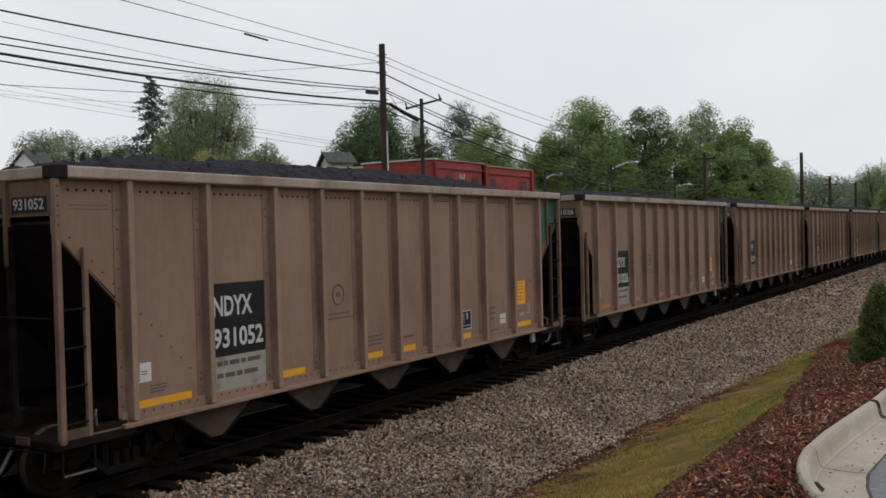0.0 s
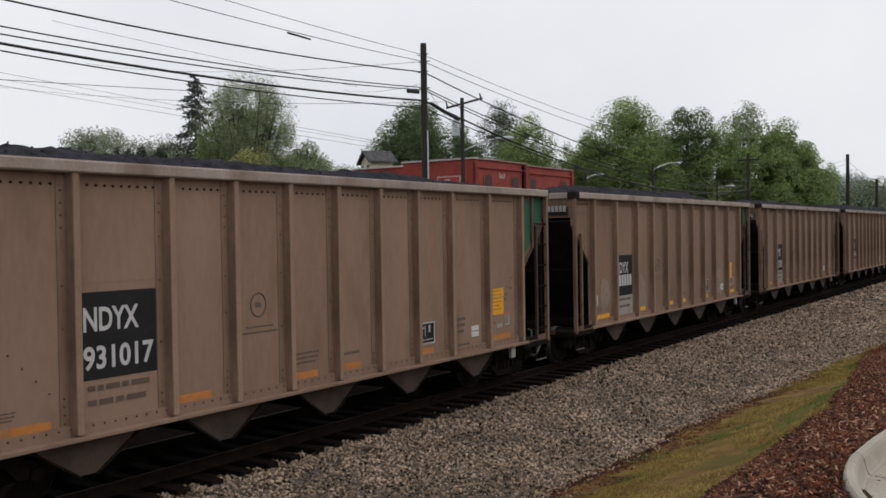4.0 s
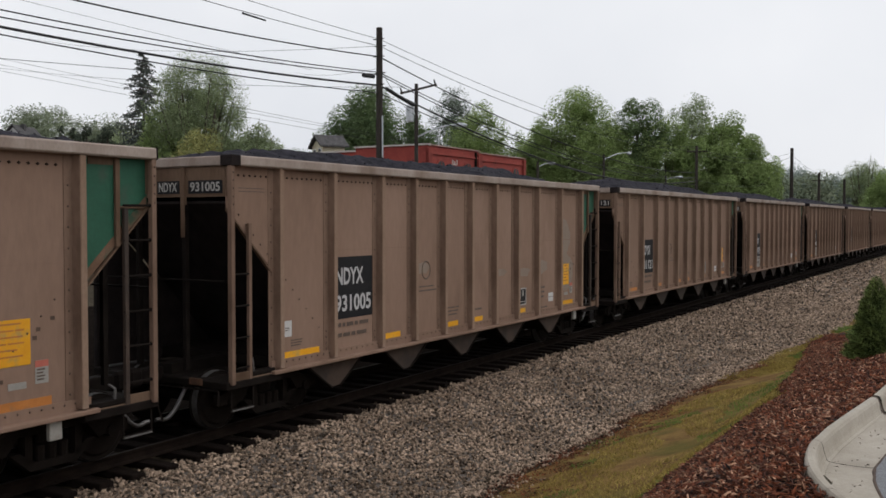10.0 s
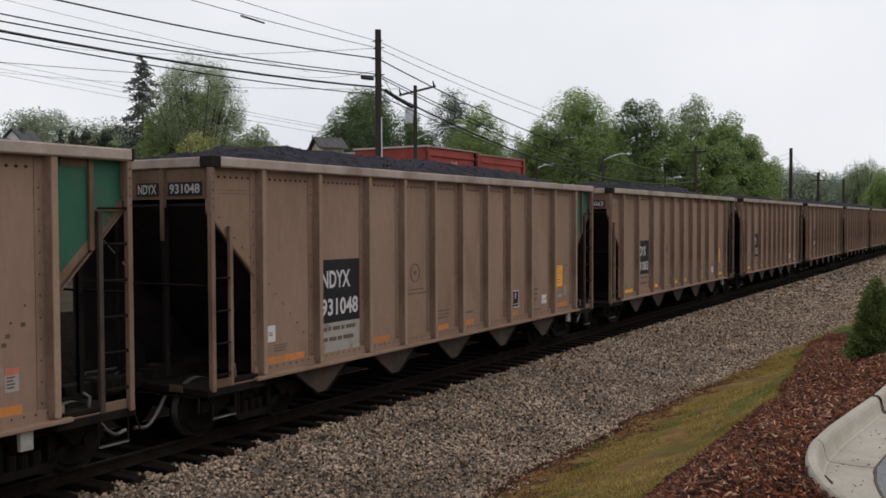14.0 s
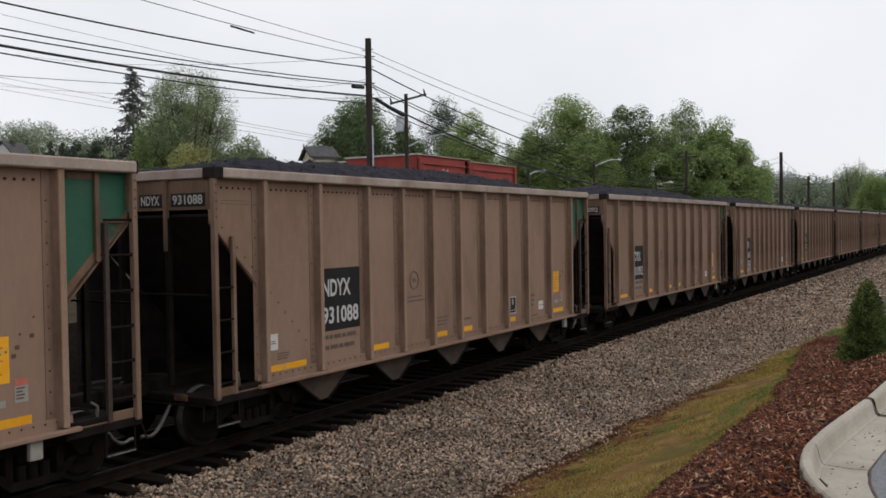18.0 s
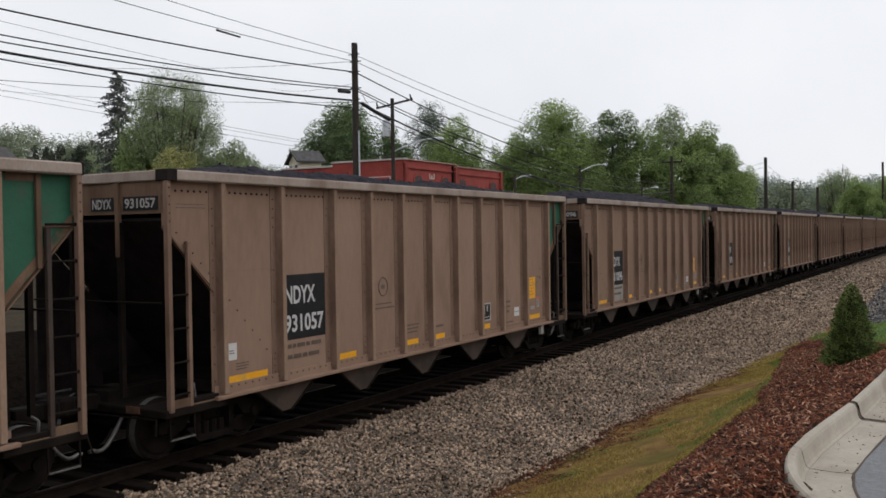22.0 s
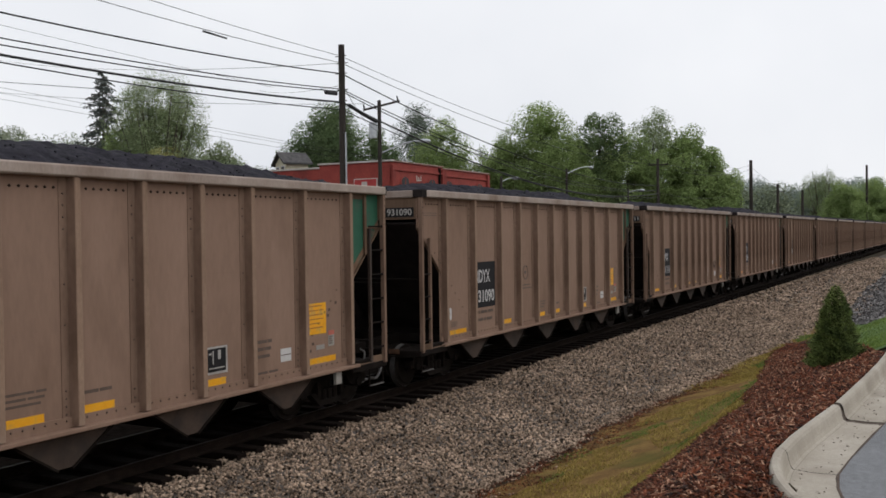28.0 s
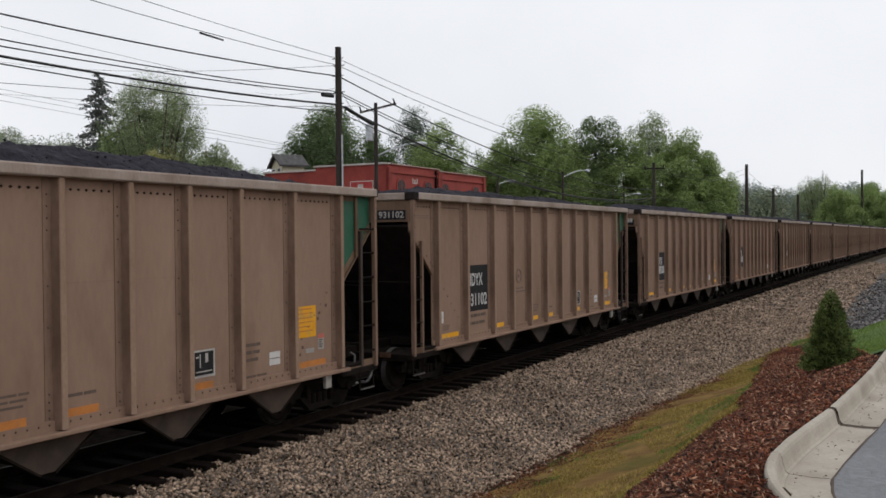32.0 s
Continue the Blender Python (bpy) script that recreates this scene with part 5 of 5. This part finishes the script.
def wood(name, n, x_of, y_of, top_of, leaf, label, seed, wide=(7, 13), each=70, size=0.9):
    """A far wood as one sheet of many crowns made of leaf sprays, standing on a low hill."""
    r = np.random.default_rng(seed)
    vs, fs, count = [], [], 0
    for i in range(n):
        u = r.uniform(0, 1)
        x_, y_ = x_of(u) + r.normal(0, 0.6 * wide[0]), y_of(u) + r.normal(0, wide[0])
        top = top_of(u) * r.uniform(0.86, 1.04)
        w = r.uniform(*wide)
        centres = [(x_ + r.normal(0, w * 0.2), y_ + r.normal(0, w * 0.2), top - w * (0.35 + 0.5 * j)) for j in range(4)]
        v, f = leaf_cloud(centres, [(w * 0.42, w * 0.42, w * 0.4)] * 4, int(each * 1.75), size * 1.05, -0.5, seed * 100 + i)
        vs.append(v); fs.append(f + count); count += len(v)
    return finish(name, arrays_mesh(name, np.concatenate(vs), np.concatenate(fs)), leaf, label=label, kind="stuff", category="trees")


wood("far_woods", 84, lambda u: -72 + 74 * u, lambda u: 350 + 20 * u, lambda u: 21.5 - 3.0 * u + 1.6 * math.sin(u * 11), FAR_BLUE, "distant haze-coloured spring woods on a low ridge", 51,
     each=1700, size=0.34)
wood("hill_woods", 62, lambda u: -190 + 57 * u, lambda u: 130 + 66 * u, lambda u: 30.2 - 9.6 * u + 0.8 * math.sin(u * 9), FAR_LEAF, "haze-paled green wooded hillside in the distance", 52,
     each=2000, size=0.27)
wood("mid_woods", 60, lambda u: -135 + 110 * u, lambda u: 195 + 30 * u, lambda u: 17.5 - 2.0 * u + 1.5 * math.sin(u * 13), FAR_LEAF, "haze-paled spring trees beyond the roofs", 53,
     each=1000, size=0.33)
# Out of view: added to cut low sky light on the far cars.
wood("roadside_woods", 70, lambda u: 27 + 3 * u, lambda u: 18 + 190 * u, lambda u: 8.0, LEAF_DARK, "unseen tree belt added to shade the far cars", 54, wide=(5, 7), each=160, size=0.9)
rx, ry = np.linspace(-420, 120, 28), np.linspace(150, 520, 20)
finish("far_hill", arrays_mesh("far_hill", *grid(rx, ry, lambda X, Y: -1.0 + 9 * smooth01(Y, 190, 330) + 12 * smooth01(-X, 90, 260) * smooth01(Y, 150, 230))), SOIL,
       label="low wooded hill behind the town", kind="structure", category="hill")


# ---------------------------------------------------------------- poles, wires, lamps
def pole_mesh(tall, r):
    bm = tube(bmesh.new(), (0, 0, -0.8), (0, 0, tall), r, r * 0.78, 12)
    return bm


def pole(x, y, top, r=0.15, label="dark creosoted wooden utility pole", arm=None):
    z0 = float(ground_z(x, y))
    root = empty("utility_pole", pose(x, y, z0), label, "utility pole", "poles along the street")
    part("shaft", pole_mesh(top - z0, r), POLE, root)
    if arm:
        dz, half, turn = arm
        bm = boxed((-half, -0.05, -0.06), (half, 0.05, 0.06), 0.01)
        o = part("crossarm", bm, POLE, root)
        o.matrix_basis = pose(0, 0.16, top - z0 - dz, 0, 0, turn)
        for u in (-0.92, 0.92):
            bm = tube(bmesh.new(), (u * half, 0, 0.06), (u * half, 0, 0.26), 0.05, 0.035, 8)
            part("insulator", bm, STEEL_DARK, o)
    return root


main_pole = pole(-11.8, 33.37, 11.53, 0.17)
z0 = float(ground_z(-11.8, 33.37))
bm = tube(bmesh.new(), (0.21, -0.05, 0.5), (0.19, -0.05, 6.6), 0.035, sides=8)
part("riser_conduit", bm, ZINC, main_pole)
for h, s in ((11.04, -1), (10.75, 1), (10.29, -1), (9.6, 1), (9.1, -1)):
    bm = tube(bmesh.new(), (-0.28, s * 0.05, h - z0), (0.28, s * 0.05, h - z0), 0.022, sides=6)
    part("wire_bracket", bm, STEEL_DARK, main_pole)
pole(-11.8, 82.46, 9.79, 0.16, arm=(0.5, 0.9, 0))
pole(-11.8, 126.3, 12.46, 0.26)
pole(-11.8, 147.5, 10.25, 0.24, arm=(1.2, 1.0, 20))
pole(-11.8, 173.7, 10.24, 0.26)
pole(-11.8, 217.1, 10.32, 0.24)
pole(-3.4, 199.5, 15.76, 0.26)
pole(-15.5, 139.0, 8.4, 0.12)
second = pole(-19.28, 48.1, 11.51, 0.14, "wooden utility pole with a grey transformer and a crossarm")
z1 = float(ground_z(-19.28, 48.1))
arm = part("crossarm", boxed((-1.15, -0.05, -0.06), (1.15, 0.05, 0.06), 0.01), POLE, second)
arm.matrix_basis = pose(0.1, 0.1, 11.2 - z1, 0, -14, 32)
for u in (-1.05, 1.05):
    part("insulator", tube(bmesh.new(), (u, 0, 0.06), (u, 0, 0.34), 0.055, 0.04, 8), STEEL_DARK, arm)
can = tube(bmesh.new(), (-0.33, -0.2, 9.22 - z1), (-0.33, -0.2, 10.15 - z1), 0.25, sides=16)
can = part("transformer", can, ZINC, second, "pale grey transformer can")
part("transformer_lid", tube(bmesh.new(), (-0.33, -0.2, 10.15 - z1), (-0.33, -0.2, 10.24 - z1), 0.26, 0.12, 16), ZINC, can)
part("bushing", tube(bmesh.new(), (-0.33, -0.2, 10.24 - z1), (-0.33, -0.2, 10.5 - z1), 0.045, 0.03, 8), STEEL_DARK, can)


def wire(a, b, sag, r=0.016, label="black overhead wire slung between poles", n=24, name="overhead_wire"):
    v, f = [], []
    a, b = Vector(a), Vector(b)
    pts = [a.lerp(b, i / n) - Vector((0, 0, 4 * sag * (i / n) * (1 - i / n))) for i in range(n + 1)]
    tube_run(v, f, pts, [r] * (n + 1), 5)
    return finish(name, arrays_mesh(name, np.concatenate(v), f), CABLE, label=label, category="wire", group="overhead wires")


PX, PY = -11.8, 33.37
LEFT_Y = -22.0
# height at the main pole, height at the pole behind, sag, radius, height at the next pole
for h, hb, sag, r, hn, sn in ((11.04, 12.6, 0.2, 0.012, 9.6, 0.86), (10.75, 11.8, 0.35, 0.014, 9.35, 1.04), (10.29, 9.75, 0.6, 0.028, 7.4, 1.22),
                              (9.62, 8.95, 0.6, 0.022, 7.0, 1.3), (9.52, 8.55, 0.6, 0.022, 7.0, 1.47), (9.06, 8.7, 0.6, 0.042, 6.7, 1.6), (8.74, 8.75, 0.6, 0.022, 6.4, 1.35)):
    wire((PX, PY, h), (PX, LEFT_Y, hb + 2.74), sag + 1.0, r)
    wire((PX, PY, h), (PX, 82.46, hn), sn, r)
wire((PX + 0.02, PY + 0.5, 8.99), (PX + 0.02, PY + 2.7, 8.5), 0.02, 0.085, "thick spliced cable bundle on the pole", 6)
wire((-19.28, 48.1, 9.6), (PX, PY, 9.9), 0.4, 0.012)
wire((-19.9, 47.6, 11.3), (-70.5, 41.4, 17.5), 0.9, 0.012)
wire((-73.6, 37.5, 17.8), (-56.35, 59.35, 16.9), 0.05, 0.03)
wire((-81.4, 32.1, 22.0), (-30.8, 84.5, 9.2), 0.3, 0.016)
wire((-81.4, 32.1, 21.1), (-30.8, 84.5, 9.1), 0.2, 0.014)
wire((-81.4, 32.1, 20.5), (-30.8, 84.5, 8.7), 0.2, 0.016)
wire((PX, PY, 10.75), (-62.1, 52.1, 19.1), 0.6, 0.010)
wire((-22.0, 22.31, 11.95), (-22.0, 41.366, 11.661999999999999), 0.05, 0.009)
wire((PX, PY, 9.8), (-46.2, 69.2, 17.2), 0.3, 0.009)
for y_, h, hn in ((82.46, 9.6, 11.9), (82.46, 9.3, 11.3), (82.46, 6.8, 8.8)):
    wire((PX, y_, h), (PX, 126.3, hn), 0.9, 0.016)
wire((PX, 126.3, 11.6), (PX, 173.7, 9.8), 0.9, 0.016)
wire((PX, 126.3, 8.8), (PX, 217.1, 8.0), 1.2, 0.016)
# splice closures hung on the wires
for a, b, r in (((PX, 24.9, 10.56), (PX, 26.1, 10.52), 0.04), ((PX, 32.2, 9.35), (PX, 32.95, 9.38), 0.10)):
    bm = tube(bmesh.new(), a, b, r, r * 0.8, 10)
    part("splice_closure", bm, CABLE, None, "black cable splice closure hanging on a wire", category="cable closure", group="splice closures")


def street_lamp(x, y, z, reach, turn, rise=0.7, shaft=True):
    """A bracket lamp: a curved arm from a pole, ending in a pale cobra head."""
    g = float(ground_z(x, y))
    root = empty("street_lamp", pose(x, y, g, 0, 0, turn), "street lamp with a pale curved arm and cobra head", "street lamp", "street lamps")
    if shaft:
        part("shaft", tube(bmesh.new(), (0, 0, -0.5), (0, 0, z - g + 0.4), 0.11, 0.08, 10), POLE, root)
    v, f = [], []
    pts = [(reach * u, 0, z - g + rise * math.sin(math.pi / 2 * u)) for u in np.linspace(0, 1, 9)]
    tube_run(v, f, pts, [0.035] * 9, 6)
    finish("arm", arrays_mesh("arm", np.concatenate(v), f), ZINC, root)
    bm = bmesh.new()
    bmesh.ops.create_uvsphere(bm, u_segments=12, v_segments=8, radius=0.5, matrix=Matrix.Translation((reach + 0.2, 0, z - g + rise - 0.02)) @ Matrix.Diagonal((0.6, 0.28, 0.24, 1)))
    part("lamp_head", bm, ZINC, root, smooth=True)


v, f = [], []
tube_run(v, f, [(2.15 * u, 1.25 * u, 8.26 - z1 + 0.78 * math.sin(math.pi / 2 * u)) for u in np.linspace(0, 1, 9)], [0.05] * 9, 6)
lamp_arm = finish("lamp_arm", arrays_mesh("lamp_arm", np.concatenate(v), f), ZINC, second, "pale curved lamp arm")
bm = bmesh.new()
bmesh.ops.create_uvsphere(bm, u_segments=12, v_segments=8, radius=0.5, matrix=Matrix.Translation((2.35, 1.37, 9.02 - z1)) @ pose(0, 0, 0, 0, 0, 30) @ Matrix.Diagonal((0.8, 0.34, 0.28, 1)))
part("lamp_head", bm, ZINC, lamp_arm, smooth=True)
street_lamp(-14.0, 65.7, 7.7, 4.2, 85, 0.75)
street_lamp(-14.0, 109.7, 8.5, 7.5, 85, 0.8)
street_lamp(-15.5, 57.4, 6.8, 1.0, 60, 0.3)
street_lamp(-15.5, 85.5, 7.0, 1.6, 60, 0.3)


# ---------------------------------------------------------------- buildings
def arched_window(parent, y, z0, w, h, face):
    """A dark arched window set in the +x face of a wall."""
    def arch(gr):
        o = [(y - w / 2 - gr, z0 - gr), (y + w / 2 + gr, z0 - gr), (y + w / 2 + gr, z0 + h)]
        o += [(y + (w / 2 + gr) * math.cos(a), z0 + h + (w / 3 + gr) * math.sin(a)) for a in np.linspace(0.3, math.pi - 0.3, 7)]
        return o + [(y - w / 2 - gr, z0 + h)]
    win = part("window", prism(bmesh.new(), arch(0.14), face - 0.02, face + 0.06), RED_BRICK, parent)
    part("pane", prism(bmesh.new(), arch(0.0), face + 0.05, face + 0.085), WINDOW, win)
    part("sill", boxed((face, y - w / 2 - 0.2, z0 - 0.26), (face + 0.12, y + w / 2 + 0.2, z0 - 0.14), 0.01), COPING, win)
    part("mullion", boxed((face + 0.08, y - 0.03, z0), (face + 0.10, y + 0.03, z0 + h + w * 0.28)), RED_BRICK, win)


red = empty("red_brick_building", pose(0, 0, 0), "two-storey brick shop building painted red", "building")
part("wall", boxed((-28.0, 53.8, -1.0), (-22.0, 61.0, 8.30), 0.02), RED_BRICK, red)
part("wall", boxed((-28.0, 61.004, -1.0), (-22.05, 68.8, 8.18), 0.02), RED_BRICK, red)
part("wing_wall", boxed((-33.2, 54.6, -1.0), (-28.004, 66.0, 8.12), 0.02), RED_BRICK, red)
part("coping", boxed((-33.3, 54.5, 8.124), (-28.05, 54.9, 8.25), 0.01), COPING, red)
part("downpipe", boxed((-22.0, 60.35, 2.0), (-21.85, 60.5, 8.2), 0.02), STEEL_DARK, red)
part("coping", boxed((-28.1, 53.7, 8.304), (-21.9, 54.1, 8.42), 0.01), COPING, red)
part("coping", boxed((-22.35, 54.15, 8.304), (-21.88, 61.05, 8.37), 0.01), PINK_COPING, red)
part("coping", boxed((-22.35, 61.1, 8.184), (-21.93, 68.9, 8.25), 0.01), PINK_COPING, red)
part("cornice", boxed((-22.02, 54.1, 7.72), (-21.90, 60.8, 7.86), 0.01), RED_BRICK, red)
part("cornice", boxed((-22.07, 61.1, 7.62), (-21.95, 68.7, 7.76), 0.01), RED_BRICK, red)
for y in (53.8, 60.75, 61.02, 68.45):
    part("pilaster", boxed((-22.1, y, -1.0), (-21.86, y + 0.34, 8.10), 0.01), RED_BRICK, red)
for y in (55.5, 59.3, 62.0, 67.2):
    arched_window(red, y, 5.75, 0.95, 1.25, -22.0 if y < 61 else -22.05)
for y in (55.6, 57.4, 59.4, 62.6, 64.6, 67.2):
    arched_window(red, y, 0.8, 1.1, 1.9, -22.0 if y < 61 else -22.05)
sign = part("wall_sign", boxed((-25.0, 53.70, 6.5), (-23.1, 53.78, 7.22), 0.01), COPING, red, "small red sign board with a pale edge")
part("sign_face", boxed((-24.93, 53.68, 6.56), (-23.17, 53.699, 7.16)), SIGN_RED, sign)
part("sign_mark", boxed((-24.35, 53.665, 6.7), (-23.9, 53.679, 7.0), 0.005), COPING, sign)
for y0, y1, z0_, z1_ in ((57.1, 57.2, 7.15, 7.5), (57.35, 57.5, 7.15, 7.4), (57.7, 57.8, 7.15, 7.5), (57.2, 57.7, 7.12, 7.2)):
    part("wall_mark", boxed((-22.0, y0, z0_), (-21.97, y1, z1_)), COPING, red, "small white painted mark")
part("roof", boxed((-27.8, 54.2, 7.7), (-22.5, 68.4, 7.9)), SHINGLE, red)


def gable_house(x, y, w, d, eaves, ridge, turn, wall, label, stack=True):
    """A plain house: walls, gable roof with eaves, windows, chimney."""
    root = empty("house", pose(x, y, 0, 0, 0, turn), label, "house", "houses behind the railway")
    part("wall", prism(bmesh.new(), [(-w / 2, -1), (w / 2, -1), (w / 2, eaves), (0, ridge - 0.1), (-w / 2, eaves)], -d / 2, d / 2, "y"), wall, root)
    k = (ridge - eaves) / (w / 2)
    for s in (-1, 1):
        o = [(0, ridge), (s * (w / 2 + 0.4), eaves - 0.4 * k), (s * (w / 2 + 0.4), eaves - 0.4 * k + 0.18), (0, ridge + 0.2)]
        part("roof", prism(bmesh.new(), o, -d / 2 - 0.4, d / 2 + 0.4, "y"), SHINGLE, root)
    if stack:
        part("chimney", boxed((w * 0.05, -d * 0.2, ridge - 1.5), (w * 0.05 + 0.5, -d * 0.2 + 0.5, ridge + 0.35), 0.02), SHINGLE, root)
    for u in (-0.25, 0.25):
        win = part("window", boxed((u * w - 0.5, -d / 2 - 0.06, eaves - 1.9), (u * w + 0.5, -d / 2 + 0.01, eaves - 0.3), 0.01), WHITE_SIDING, root)
        part("pane", boxed((u * w - 0.42, -d / 2 - 0.075, eaves - 1.82), (u * w + 0.42, -d / 2 - 0.05, eaves - 0.38)), WINDOW, win)
    return root


gable_house(-50.3, 79.4, 3.6, 2.4, 11.05, 12.05, -34, SIDING, "cream gabled house with a grey shingle roof", False)
gable_house(-95.4, 74.8, 2.8, 4.4, 13.4, 14.9, 24, WHITE_SIDING, "white gabled house on the rise", True)


# ---------------------------------------------------------------- small spruce in the mulch
def dwarf_spruce(base, tall, wide):
    r = random.Random(5)
    root = empty("dwarf_spruce", Matrix.Translation(base), "small dense cone-shaped dwarf spruce in the mulch", "shrub")
    part("trunk", tube(bmesh.new(), (0, 0, -0.1), (0, 0, tall * 0.9), 0.03, 0.006, 8), BARK, root)
    v = []
    for i in range(19000):
        u = 1 - math.sqrt(r.uniform(0, 1))
        a = r.uniform(0, 2 * math.pi)
        lump = 1 + 0.42 * noise.noise((math.cos(a) * 3.4, math.sin(a) * 3.4, u * 12)) + 0.06 * math.sin(u * 40 + a * 2)
        rad = wide / 2 * (1 - u) ** 0.72 * lump * r.uniform(0.72, 1.0) + 0.012
        z = tall * (0.03 + 0.97 * u)
        p = Vector((math.cos(a) * rad, math.sin(a) * rad, z + r.gauss(0, 0.012)))
        d = Vector((math.cos(a) + r.gauss(0, 0.5), math.sin(a) + r.gauss(0, 0.5), 0.5 + r.gauss(0, 0.45))).normalized() * r.uniform(0.025, 0.055)
        e = d.orthogonal().normalized() * 0.006
        v += [p - d * 0.3 + e, p + d, p - d * 0.3 - e]
    v = np.array([tuple(p) for p in v])
    finish("foliage", arrays_mesh("foliage", v, np.arange(len(v)).reshape(-1, 3)), SHRUB_LEAF, root)
    part("inner_foliage", tube(bmesh.new(), (0, 0, 0.03), (0, 0, tall * 0.93), wide * 0.32, 0.01, 14), SHRUB_CORE, root)


dwarf_spruce((9.78, 14.9, float(ground_z(9.78, 14.9)) - 0.04), 1.22, 0.78)

post = empty("yard_post", pose(9.2, 42.5, float(ground_z(9.2, 42.5))), "short dark post standing in the gravel yard", "post")
part("shaft", boxed((-0.12, -0.12, -0.3), (0.12, 0.12, 1.1), 0.02), POLE, post)


# ---------------------------------------------------------------- ties
tie = part("tie", boxed((-1.36, -0.115, -0.34), (1.36, 0.115, -0.168), 0.012), TIE, track)
tie.location.y = -6.0
pick = random.Random(4)
for i in range(1, 240):
    o = tie.copy()
    scene.collection.objects.link(o)
    o.location = (pick.uniform(-0.05, 0.05), -6.0 + i * 0.545 + pick.uniform(-0.03, 0.03), pick.uniform(-0.012, 0.004))
    o.rotation_euler.z = pick.uniform(-0.02, 0.02)
ys = np.arange(-6.0 + 240 * 0.545, 420, 0.545)
v = (CUBE * np.array((1.36, 0.115, 0.085)))[None] + np.stack([np.zeros(len(ys)), ys, np.full(len(ys), -0.253)], -1)[:, None, :]
f = CUBE_F[None] + (np.arange(len(ys)) * 8)[:, None, None]
finish("far_ties", arrays_mesh("far_ties", v.reshape(-1, 3), f.reshape(-1, 4)), TIE, track, "row of ties further along", "stuff")

motions()
